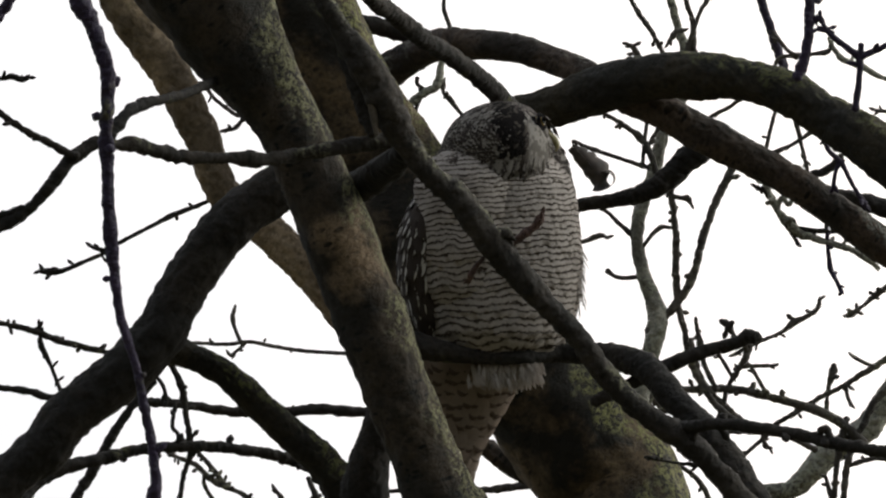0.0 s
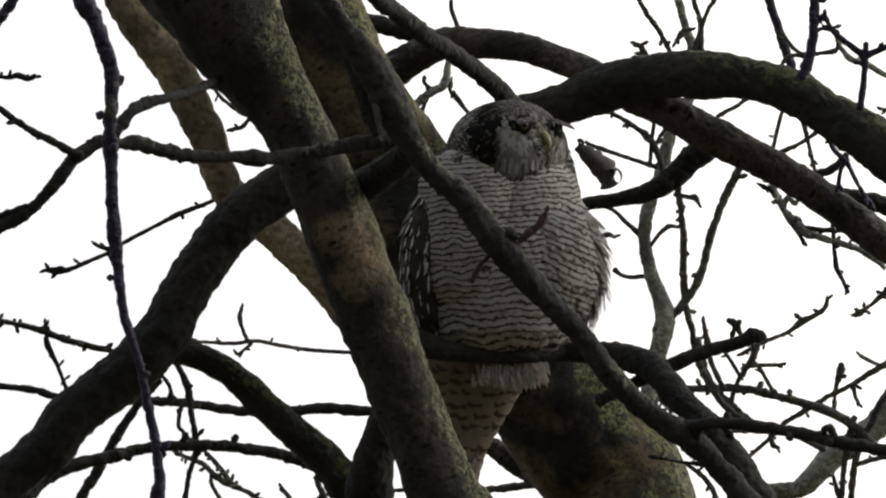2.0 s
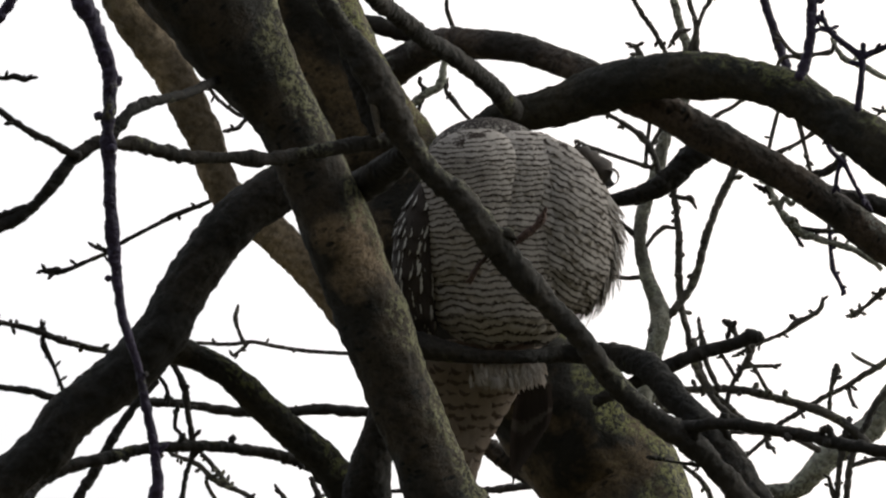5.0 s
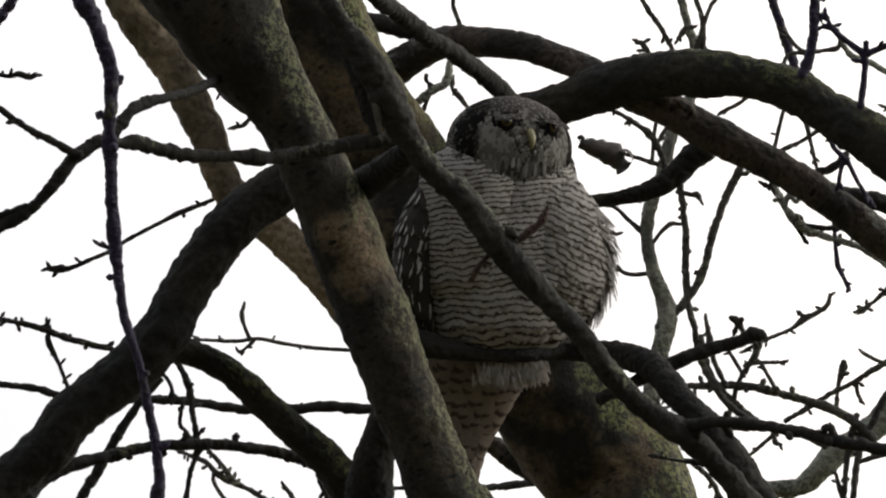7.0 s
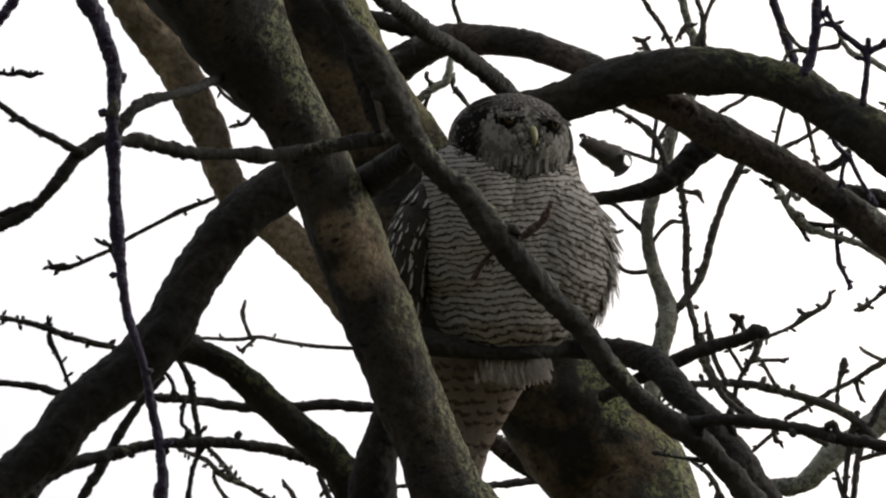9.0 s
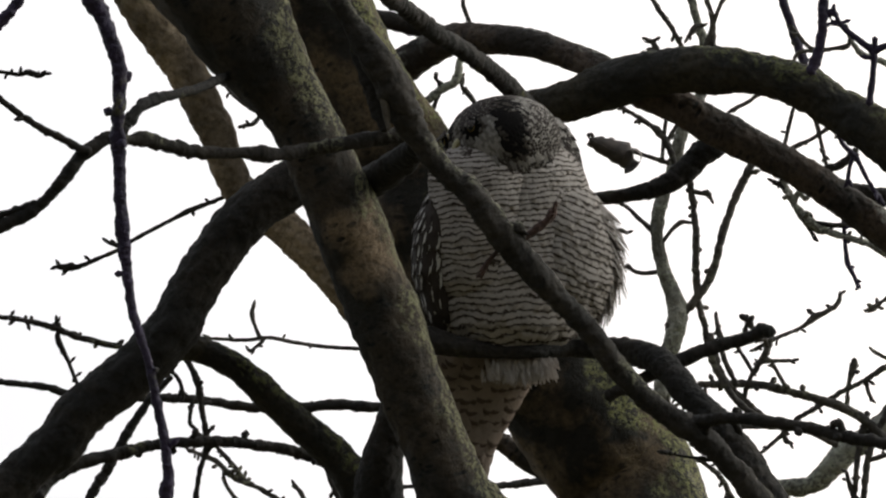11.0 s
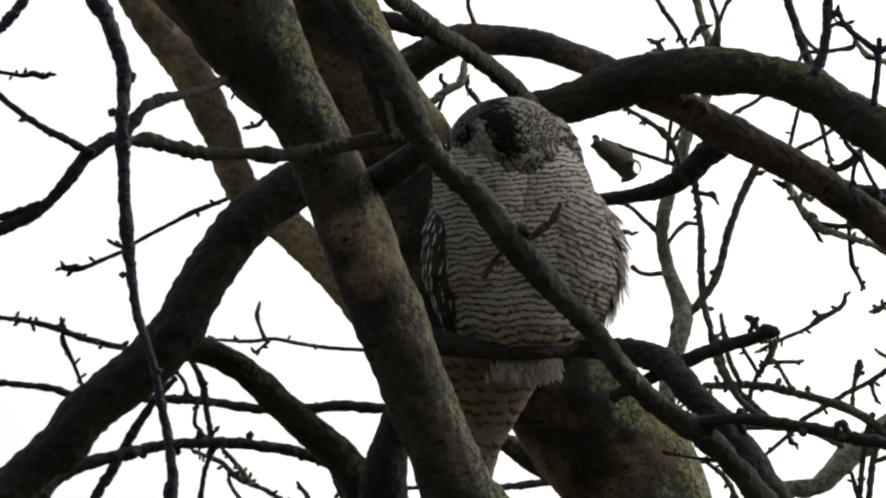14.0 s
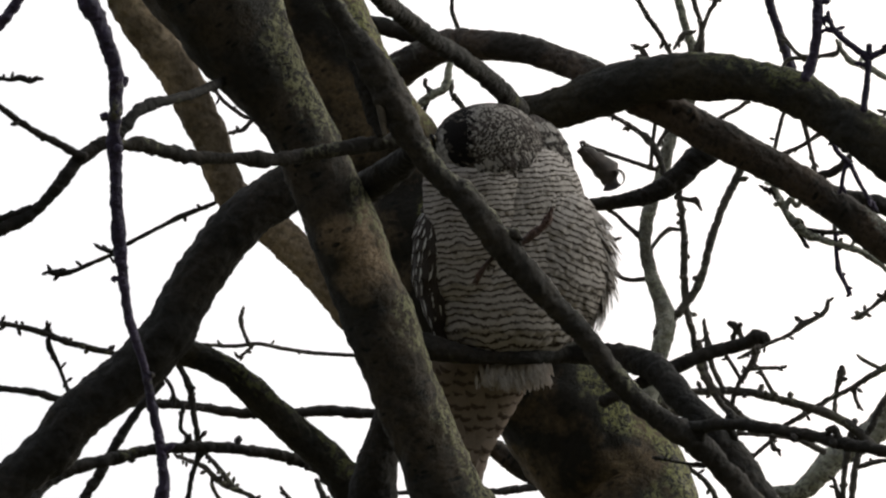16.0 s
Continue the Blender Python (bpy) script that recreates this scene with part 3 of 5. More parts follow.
branch("branch", [(0.010, 7.876, 5.059, 0.0097), (0.041, 7.885, 5.040, 0.0103), (0.075, 7.895, 5.019, 0.0115), (0.103, 7.902, 5.002, 0.0109), (0.128, 7.912, 4.981, 0.0109)], bark_pale2, cherry_tree)
branch("twig", [(0.422, 7.435, 5.176, 0.0035), (0.409, 7.441, 5.164, 0.0046), (0.386, 7.444, 5.156, 0.0046), (0.368, 7.441, 5.163, 0.0046)], bark_backlit, cherry_tree)
branch("twig", [(0.399, 7.383, 5.171, 0.0023), (0.407, 7.389, 5.158, 0.0029), (0.419, 7.394, 5.147, 0.0029), (0.432, 7.404, 5.124, 0.0023), (0.444, 7.412, 5.108, 0.0029)], bark_purple, cherry_tree, spurs=0.06)
branch("twig", [(0.416, 7.393, 5.149, 0.0023), (0.412, 7.399, 5.136, 0.0023), (0.410, 7.405, 5.123, 0.0023)], bark_purple, cherry_tree)
branch("branch", [(0.375, 7.582, 5.217, 0.0083), (0.417, 7.588, 5.203, 0.0089), (0.454, 7.592, 5.195, 0.0094), (0.496, 7.597, 5.184, 0.0106)], bark_backlit, cherry_tree)
branch("branch", [(-0.442, 7.544, 4.824, 0.0069), (-0.431, 7.557, 4.849, 0.0069), (-0.402, 7.570, 4.874, 0.0075), (-0.362, 7.586, 4.892, 0.0070), (-0.327, 7.603, 4.909, 0.0058), (-0.279, 7.621, 4.922, 0.0058), (-0.232, 7.642, 4.929, 0.0059), (-0.184, 7.666, 4.932, 0.0059), (-0.148, 7.691, 4.931, 0.0065), (-0.112, 7.718, 4.924, 0.0065)], bark_backlit, cherry_tree, spurs=0.05)
branch("branch", [(-0.425, 8.015, 4.998, 0.0049), (-0.411, 8.003, 5.023, 0.0055), (-0.393, 7.991, 5.049, 0.0061), (-0.368, 7.972, 5.089, 0.0055), (-0.343, 7.957, 5.122, 0.0049), (-0.321, 7.947, 5.143, 0.0031)], bark_backlit, cherry_tree)
branch("twig", [(-0.305, 7.938, 5.163, 0.0037), (-0.299, 7.942, 5.153, 0.0037), (-0.291, 7.951, 5.135, 0.0043), (-0.286, 7.965, 5.106, 0.0037), (-0.281, 7.980, 5.072, 0.0037), (-0.289, 7.991, 5.049, 0.0031), (-0.294, 8.004, 5.020, 0.0037)], bark_backlit, cherry_tree, spurs=0.05)
branch("twig", [(-0.331, 8.126, 5.233, 0.0025), (-0.320, 8.132, 5.221, 0.0025), (-0.315, 8.139, 5.205, 0.0025)], bark_backlit, cherry_tree)
branch("twig", [(-0.317, 8.418, 5.317, 0.0026), (-0.319, 8.426, 5.298, 0.0026), (-0.313, 8.430, 5.291, 0.0026), (-0.308, 8.434, 5.282, 0.0052), (-0.296, 8.435, 5.280, 0.0039)], bark_backlit, cherry_tree)
branch("twig", [(-0.465, 8.168, 5.381, 0.0032), (-0.451, 8.168, 5.380, 0.0044), (-0.438, 8.167, 5.381, 0.0032), (-0.417, 8.163, 5.389, 0.0025), (-0.394, 8.159, 5.398, 0.0025), (-0.371, 8.153, 5.411, 0.0025), (-0.335, 8.145, 5.428, 0.0025), (-0.309, 8.140, 5.440, 0.0032), (-0.280, 8.135, 5.450, 0.0025), (-0.250, 8.129, 5.463, 0.0025)], bark_backlit, cherry_tree, spurs=0.1)
branch("twig", [(-0.454, 8.170, 5.376, 0.0019), (-0.448, 8.168, 5.381, 0.0032)], bark_backlit, cherry_tree)
branch("twig", [(-0.404, 8.156, 5.405, 0.0019), (-0.390, 8.158, 5.401, 0.0025)], bark_backlit, cherry_tree)
branch("twig", [(-0.560, 8.115, 5.611, 0.0025), (-0.514, 8.118, 5.604, 0.0025), (-0.501, 8.117, 5.606, 0.0038), (-0.489, 8.119, 5.603, 0.0038), (-0.479, 8.118, 5.605, 0.0019)], bark_backlit, cherry_tree, spurs=0.12)
branch("twig", [(-0.582, 8.463, 5.456, 0.0033), (-0.528, 8.466, 5.450, 0.0033), (-0.488, 8.470, 5.442, 0.0039), (-0.454, 8.475, 5.430, 0.0039), (-0.407, 8.480, 5.420, 0.0039), (-0.360, 8.486, 5.408, 0.0033)], bark_backlit, cherry_tree, spurs=0.1)
branch("twig", [(-0.482, 8.467, 5.449, 0.0020), (-0.480, 8.472, 5.438, 0.0026), (-0.479, 8.477, 5.426, 0.0039), (-0.467, 8.488, 5.403, 0.0026), (-0.456, 8.500, 5.377, 0.0026)], bark_backlit, cherry_tree, spurs=0.06)
branch("branch", [(-0.594, 8.679, 5.467, 0.0040), (-0.539, 8.681, 5.461, 0.0040), (-0.505, 8.683, 5.458, 0.0047), (-0.478, 8.686, 5.451, 0.0047), (-0.416, 8.688, 5.447, 0.0047), (-0.361, 8.689, 5.446, 0.0053), (-0.306, 8.690, 5.442, 0.0053), (-0.264, 8.693, 5.436, 0.0060), (-0.195, 8.694, 5.435, 0.0060), (-0.154, 8.693, 5.438, 0.0067), (-0.072, 8.695, 5.433, 0.0067)], bark_backlit, cherry_tree, spurs=0.03)
branch("twig", [(-0.339, 9.387, 5.841, 0.0021), (-0.286, 9.388, 5.839, 0.0027), (-0.257, 9.387, 5.842, 0.0027), (-0.227, 9.389, 5.837, 0.0027), (-0.182, 9.392, 5.831, 0.0027), (-0.107, 9.394, 5.827, 0.0027)], bark_rear, rear_tree, spurs=0.06)
branch("twig", [(-0.275, 9.369, 5.881, 0.0027), (-0.278, 9.373, 5.871, 0.0034), (-0.275, 9.379, 5.859, 0.0027), (-0.267, 9.387, 5.841, 0.0027)], bark_rear, rear_tree)
branch("twig", [(-0.264, 9.389, 5.837, 0.0021), (-0.281, 9.395, 5.825, 0.0021)], bark_rear, rear_tree)
branch("twig", [(-0.365, 9.541, 5.747, 0.0028), (-0.331, 9.547, 5.735, 0.0035), (-0.312, 9.554, 5.719, 0.0042), (-0.293, 9.559, 5.709, 0.0042), (-0.267, 9.564, 5.699, 0.0035), (-0.237, 9.572, 5.682, 0.0035)], bark_rear, rear_tree, spurs=0.12)
branch("twig", [(-0.327, 9.540, 5.750, 0.0028), (-0.310, 9.548, 5.733, 0.0035), (-0.289, 9.560, 5.708, 0.0035)], bark_rear, rear_tree, spurs=0.12)
branch("twig", [(-0.293, 9.573, 5.678, 0.0035), (-0.310, 9.565, 5.697, 0.0028), (-0.319, 9.557, 5.713, 0.0028), (-0.315, 9.553, 5.723, 0.0021)], bark_rear, rear_tree, spurs=0.1)
branch("twig", [(-0.225, 9.561, 5.706, 0.0028), (-0.214, 9.567, 5.692, 0.0035), (-0.206, 9.575, 5.675, 0.0035)], bark_rear, rear_tree, spurs=0.1)
branch("twig", [(-0.180, 9.554, 5.719, 0.0035), (-0.172, 9.562, 5.702, 0.0042), (-0.161, 9.573, 5.678, 0.0042)], bark_rear, rear_tree, spurs=0.1)
branch("twig", [(-0.297, 8.796, 5.926, 0.0026), (-0.287, 8.802, 5.913, 0.0026), (-0.269, 8.808, 5.900, 0.0026), (-0.255, 8.811, 5.893, 0.0026), (-0.243, 8.808, 5.900, 0.0026)], bark_rear, rear_tree, spurs=0.08)
branch("twig", [(-0.250, 8.812, 5.892, 0.0026), (-0.260, 8.817, 5.880, 0.0026), (-0.274, 8.819, 5.877, 0.0026)], bark_rear, rear_tree)
branch("twig", [(-0.104, 9.195, 5.543, 0.0027), (-0.068, 9.194, 5.545, 0.0027), (-0.017, 9.194, 5.546, 0.0040), (0.048, 9.194, 5.546, 0.0047), (0.106, 9.191, 5.552, 0.0053), (0.156, 9.188, 5.558, 0.0053)], bark_rear, rear_tree)
branch("stem", [(0.291, 9.527, 6.488, 0.0050), (0.312, 9.553, 6.432, 0.0057), (0.321, 9.568, 6.400, 0.0057), (0.332, 9.584, 6.365, 0.0071), (0.326, 9.612, 6.305, 0.0078), (0.301, 9.632, 6.263, 0.0086), (0.291, 9.651, 6.221, 0.0093), (0.276, 9.668, 6.186, 0.0093), (0.267, 9.684, 6.151, 0.0093), (0.267, 9.697, 6.123, 0.0086), (0.276, 9.714, 6.088, 0.0100), (0.291, 9.730, 6.052, 0.0128), (0.294, 9.741, 6.028, 0.0135), (0.282, 9.763, 5.982, 0.0121), (0.272, 9.782, 5.940, 0.0121), (0.267, 9.805, 5.891, 0.0128), (0.221, 9.894, 5.638, 0.0200), (0.571, 9.994, 4.438, 0.0500), (0.771, 9.994, 3.000, 0.0800), (0.821, 9.994, 1.200, 0.1100), (0.821, 9.994, -0.100, 0.1600)], bark_pale_glare, rear_tree, label="pale lichened upright stem")
branch("branch", [(0.282, 9.746, 6.017, 0.0086), (0.299, 9.738, 6.035, 0.0071), (0.319, 9.730, 6.052, 0.0057), (0.342, 9.714, 6.088, 0.0057), (0.357, 9.691, 6.137, 0.0057), (0.373, 9.671, 6.179, 0.0057), (0.392, 9.655, 6.214, 0.0057), (0.404, 9.641, 6.242, 0.0057)], bark_rear, rear_tree, spurs=0.03)
branch("branch", [(0.311, 9.651, 6.221, 0.0036), (0.312, 9.663, 6.196, 0.0043), (0.317, 9.678, 6.165, 0.0043), (0.320, 9.694, 6.130, 0.0050), (0.320, 9.714, 6.088, 0.0050), (0.322, 9.730, 6.052, 0.0050), (0.332, 9.746, 6.017, 0.0043), (0.335, 9.756, 5.996, 0.0043), (0.350, 9.772, 5.961, 0.0050), (0.377, 9.789, 5.926, 0.0050), (0.423, 9.804, 5.894, 0.0050)], bark_rear, rear_tree, spurs=0.06)
branch("twig", [(0.268, 9.700, 6.116, 0.0029), (0.284, 9.691, 6.137, 0.0029), (0.299, 9.685, 6.149, 0.0036), (0.312, 9.685, 6.148, 0.0021)], bark_rear, rear_tree, spurs=0.06)
branch("twig", [(0.225, 9.710, 6.096, 0.0043), (0.232, 9.712, 6.090, 0.0029), (0.245, 9.714, 6.086, 0.0029), (0.274, 9.714, 6.088, 0.0036)], bark_rear, rear_tree)
branch("twig", [(0.214, 9.673, 6.175, 0.0029), (0.228, 9.677, 6.166, 0.0029), (0.243, 9.683, 6.152, 0.0029), (0.262, 9.690, 6.138, 0.0043)], bark_rear, rear_tree)
branch("twig", [(0.307, 9.666, 6.189, 0.0036), (0.326, 9.668, 6.186, 0.0036), (0.336, 9.668, 6.185, 0.0050), (0.340, 9.672, 6.178, 0.0021)], bark_rear, rear_tree)
branch("twig", [(0.210, 9.437, 6.207, 0.0028), (0.240, 9.445, 6.190, 0.0035), (0.263, 9.452, 6.176, 0.0049), (0.278, 9.461, 6.155, 0.0049), (0.287, 9.473, 6.131, 0.0042)], bark_rear, rear_tree, spurs=0.08)
branch("twig", [(0.292, 9.447, 6.186, 0.0028), (0.284, 9.452, 6.176, 0.0028), (0.277, 9.457, 6.164, 0.0028)], bark_rear, rear_tree)
branch("twig", [(0.275, 9.439, 6.204, 0.0028), (0.274, 9.446, 6.188, 0.0028), (0.271, 9.455, 6.169, 0.0028), (0.269, 9.468, 6.142, 0.0028)], bark_rear, rear_tree)
branch("twig", [(0.187, 9.457, 6.164, 0.0021), (0.202, 9.459, 6.159, 0.0035), (0.218, 9.462, 6.154, 0.0028), (0.248, 9.466, 6.145, 0.0028), (0.278, 9.470, 6.136, 0.0035)], bark_rear, rear_tree, spurs=0.08)
branch("twig", [(0.158, 9.604, 6.086, 0.0028), (0.181, 9.603, 6.087, 0.0028), (0.197, 9.602, 6.091, 0.0035), (0.213, 9.599, 6.096, 0.0042), (0.224, 9.600, 6.094, 0.0021)], bark_rear, rear_tree, spurs=0.08)
branch("twig", [(0.246, 9.451, 6.414, 0.0035), (0.256, 9.464, 6.387, 0.0035), (0.269, 9.474, 6.366, 0.0035), (0.285, 9.483, 6.345, 0.0035), (0.302, 9.498, 6.314, 0.0035)], bark_rear, rear_tree, spurs=0.06)
branch("twig", [(0.249, 9.489, 6.332, 0.0021), (0.258, 9.491, 6.328, 0.0042), (0.266, 9.496, 6.317, 0.0035), (0.273, 9.501, 6.307, 0.0035)], bark_rear, rear_tree, spurs=0.1)
branch("twig", [(0.367, 9.451, 6.414, 0.0035), (0.359, 9.464, 6.387, 0.0035), (0.350, 9.470, 6.373, 0.0028), (0.339, 9.483, 6.345, 0.0035), (0.330, 9.496, 6.317, 0.0049)], bark_rear, rear_tree, spurs=0.06)
branch("twig", [(0.323, 9.451, 6.414, 0.0035), (0.331, 9.465, 6.383, 0.0035), (0.339, 9.477, 6.359, 0.0035), (0.341, 9.495, 6.321, 0.0042)], bark_rear, rear_tree, spurs=0.05)
branch("twig", [(0.326, 9.482, 6.348, 0.0028), (0.317, 9.482, 6.348, 0.0035), (0.312, 9.485, 6.341, 0.0042), (0.307, 9.488, 6.334, 0.0021)], bark_rear, rear_tree)
branch("twig", [(0.003, 9.448, 6.421, 0.0028), (0.001, 9.467, 6.380, 0.0028), (0.003, 9.472, 6.369, 0.0035), (0.010, 9.479, 6.353, 0.0028)], bark_rear, rear_tree)
branch("branch", [(-0.070, 9.264, 6.106, 0.0048), (-0.044, 9.254, 6.126, 0.0055), (-0.025, 9.248, 6.140, 0.0055), (-0.009, 9.244, 6.148, 0.0062), (-0.003, 9.234, 6.170, 0.0048), (0.001, 9.224, 6.190, 0.0041)], bark_pale_glare, rear_tree)
branch("twig", [(-0.001, 9.243, 6.150, 0.0027), (0.001, 9.248, 6.140, 0.0027), (0.010, 9.252, 6.131, 0.0041), (0.023, 9.259, 6.116, 0.0027), (0.042, 9.267, 6.099, 0.0027)], bark_rear, rear_tree, spurs=0.08)
branch("twig", [(-0.034, 9.239, 6.158, 0.0034), (-0.034, 9.243, 6.151, 0.0027), (-0.024, 9.246, 6.143, 0.0027)], bark_rear, rear_tree)
branch("twig", [(-0.037, 9.259, 6.116, 0.0027), (-0.033, 9.253, 6.129, 0.0027)], bark_rear, rear_tree)
branch("twig", [(0.443, 9.305, 6.254, 0.0028), (0.460, 9.314, 6.235, 0.0028), (0.475, 9.316, 6.229, 0.0035), (0.494, 9.316, 6.231, 0.0028), (0.511, 9.315, 6.233, 0.0042), (0.517, 9.313, 6.238, 0.0021)], bark_rear, rear_tree, spurs=0.08)
branch("twig", [(0.441, 9.323, 6.214, 0.0028), (0.450, 9.318, 6.227, 0.0028), (0.479, 9.317, 6.228, 0.0028)], bark_rear, rear_tree)
branch("twig", [(0.515, 9.308, 6.247, 0.0028), (0.524, 9.315, 6.233, 0.0035), (0.536, 9.320, 6.223, 0.0042), (0.562, 9.323, 6.214, 0.0042), (0.581, 9.328, 6.204, 0.0035), (0.630, 9.335, 6.190, 0.0035)], bark_pale_glare, rear_tree, spurs=0.06)
branch("twig", [(0.436, 9.166, 6.079, 0.0027), (0.428, 9.178, 6.052, 0.0027), (0.422, 9.190, 6.027, 0.0027)], bark_rear, rear_tree, spurs=0.08)
branch("twig", [(0.459, 9.171, 6.069, 0.0034), (0.465, 9.180, 6.049, 0.0034), (0.470, 9.189, 6.029, 0.0027), (0.476, 9.200, 6.005, 0.0027)], bark_rear, rear_tree, spurs=0.08)
branch("twig", [(0.482, 9.179, 6.050, 0.0041), (0.470, 9.183, 6.042, 0.0027), (0.454, 9.187, 6.033, 0.0027), (0.434, 9.191, 6.025, 0.0034), (0.414, 9.197, 6.012, 0.0027)], bark_rear, rear_tree, spurs=0.06)
branch("twig", [(0.352, 9.171, 6.069, 0.0027), (0.374, 9.166, 6.079, 0.0027), (0.389, 9.161, 6.089, 0.0027)], bark_rear, rear_tree, spurs=0.08)
branch("twig", [(0.566, 9.168, 6.075, 0.0027), (0.595, 9.169, 6.072, 0.0027)], bark_rear, rear_tree, spurs=0.08)
branch("twig", [(0.367, 8.296, 5.579, 0.0032), (0.377, 8.303, 5.564, 0.0032), (0.387, 8.312, 5.543, 0.0039), (0.397, 8.320, 5.526, 0.0045), (0.416, 8.329, 5.508, 0.0065), (0.444, 8.334, 5.498, 0.0039), (0.477, 8.338, 5.489, 0.0039), (0.500, 8.343, 5.478, 0.0039), (0.512, 8.347, 5.469, 0.0026)], bark_pale_glare, cherry_tree, spurs=0.1)
branch("twig", [(0.370, 8.307, 5.554, 0.0032), (0.376, 8.308, 5.551, 0.0026), (0.385, 8.311, 5.546, 0.0026)], bark_backlit, cherry_tree)
branch("twig", [(0.407, 8.326, 5.513, 0.0032), (0.424, 8.328, 5.509, 0.0032), (0.447, 8.329, 5.507, 0.0032), (0.470, 8.329, 5.507, 0.0026)], bark_backlit, cherry_tree, spurs=0.1)
branch("twig", [(0.405, 8.325, 5.516, 0.0026), (0.412, 8.331, 5.504, 0.0026), (0.418, 8.335, 5.494, 0.0019)], bark_backlit, cherry_tree)
branch("twig", [(0.394, 8.318, 5.531, 0.0032), (0.400, 8.312, 5.543, 0.0032), (0.407, 8.316, 5.536, 0.0032), (0.414, 8.313, 5.542, 0.0026), (0.420, 8.315, 5.538, 0.0019)], bark_pale_glare, cherry_tree)
branch("twig", [(0.449, 8.310, 5.549, 0.0026), (0.452, 8.324, 5.519, 0.0026), (0.454, 8.338, 5.489, 0.0026), (0.457, 8.348, 5.468, 0.0032), (0.465, 8.355, 5.452, 0.0026), (0.470, 8.360, 5.442, 0.0032)], bark_purple, cherry_tree, spurs=0.1)
branch("twig", [(0.564, 9.918, 6.121, 0.0029), (0.572, 9.917, 6.125, 0.0044), (0.589, 9.912, 6.136, 0.0029), (0.613, 9.903, 6.154, 0.0044), (0.660, 9.892, 6.179, 0.0036)], bark_rear, rear_tree, spurs=0.06)
branch("twig", [(0.407, 9.941, 6.073, 0.0029), (0.439, 9.934, 6.088, 0.0029), (0.471, 9.928, 6.100, 0.0029), (0.490, 9.922, 6.113, 0.0051), (0.506, 9.919, 6.120, 0.0036), (0.522, 9.914, 6.130, 0.0036), (0.527, 9.908, 6.143, 0.0029)], bark_rear, rear_tree, spurs=0.1)
branch("twig", [(0.380, 9.739, 6.033, 0.0036), (0.391, 9.742, 6.027, 0.0057), (0.398, 9.747, 6.016, 0.0036), (0.409, 9.754, 6.001, 0.0036)], bark_rear, rear_tree, spurs=0.1)
branch("twig", [(0.346, 9.739, 6.033, 0.0029), (0.350, 9.746, 6.017, 0.0036), (0.353, 9.753, 6.002, 0.0050), (0.358, 9.764, 5.979, 0.0036), (0.375, 9.779, 5.947, 0.0043)], bark_rear, rear_tree, spurs=0.08)
branch("branch", [(0.325, 9.870, 5.988, 0.0043), (0.349, 9.870, 5.988, 0.0050), (0.404, 9.870, 5.988, 0.0058), (0.458, 9.875, 5.977, 0.0058), (0.513, 9.882, 5.963, 0.0065), (0.552, 9.890, 5.945, 0.0065), (0.584, 9.902, 5.920, 0.0072)], bark_rear, rear_tree, spurs=0.04)
branch("twig", [(0.426, 9.843, 6.046, 0.0036), (0.421, 9.849, 6.034, 0.0058), (0.414, 9.856, 6.020, 0.0043), (0.397, 9.867, 5.995, 0.0036), (0.388, 9.879, 5.970, 0.0036), (0.379, 9.890, 5.945, 0.0036)], bark_rear, rear_tree, spurs=0.05)
branch("twig", [(0.408, 9.857, 6.016, 0.0029), (0.435, 9.857, 6.018, 0.0029), (0.460, 9.857, 6.018, 0.0022)], bark_rear, rear_tree, spurs=0.08)
branch("twig", [(0.426, 9.857, 6.018, 0.0029), (0.435, 9.863, 6.003, 0.0029), (0.448, 9.873, 5.982, 0.0036)], bark_rear, rear_tree)
branch("twig", [(0.379, 9.848, 6.036, 0.0029), (0.388, 9.854, 6.023, 0.0029), (0.401, 9.863, 6.003, 0.0029)], bark_rear, rear_tree)
branch("twig", [(0.343, 9.841, 6.052, 0.0036), (0.349, 9.854, 6.023, 0.0050), (0.357, 9.864, 6.001, 0.0050), (0.377, 9.875, 5.977, 0.0050), (0.419, 9.892, 5.942, 0.0058)], bark_rear, rear_tree, spurs=0.05)
branch("twig", [(0.463, 9.983, 5.984, 0.0036), (0.494, 9.975, 6.000, 0.0036), (0.526, 9.967, 6.018, 0.0036), (0.557, 9.960, 6.032, 0.0036), (0.589, 9.952, 6.050, 0.0044), (0.636, 9.940, 6.075, 0.0044), (0.676, 9.932, 6.093, 0.0044)], bark_rear, rear_tree, spurs=0.05)
branch("twig", [(0.572, 9.942, 6.071, 0.0029), (0.585, 9.945, 6.064, 0.0029), (0.603, 9.948, 6.057, 0.0029)], bark_rear, rear_tree)
branch("twig", [(0.546, 9.947, 6.061, 0.0036), (0.545, 9.951, 6.051, 0.0058), (0.538, 9.962, 6.028, 0.0029), (0.535, 9.975, 6.000, 0.0036)], bark_rear, rear_tree, spurs=0.06)
branch("twig", [(0.564, 9.961, 6.030, 0.0029), (0.565, 9.966, 6.020, 0.0029), (0.570, 9.971, 6.010, 0.0029)], bark_rear, rear_tree)
branch("limb", [(0.439, 10.115, 5.937, 0.0100), (0.487, 10.113, 5.941, 0.0138), (0.517, 10.103, 5.962, 0.0169), (0.542, 10.092, 5.985, 0.0192), (0.570, 10.085, 6.001, 0.0177), (0.598, 10.075, 6.021, 0.0192), (0.620, 10.063, 6.049, 0.0192), (0.650, 10.046, 6.085, 0.0192)], bark_pale_glare, rear_tree, label="pale lichened crooked limb")
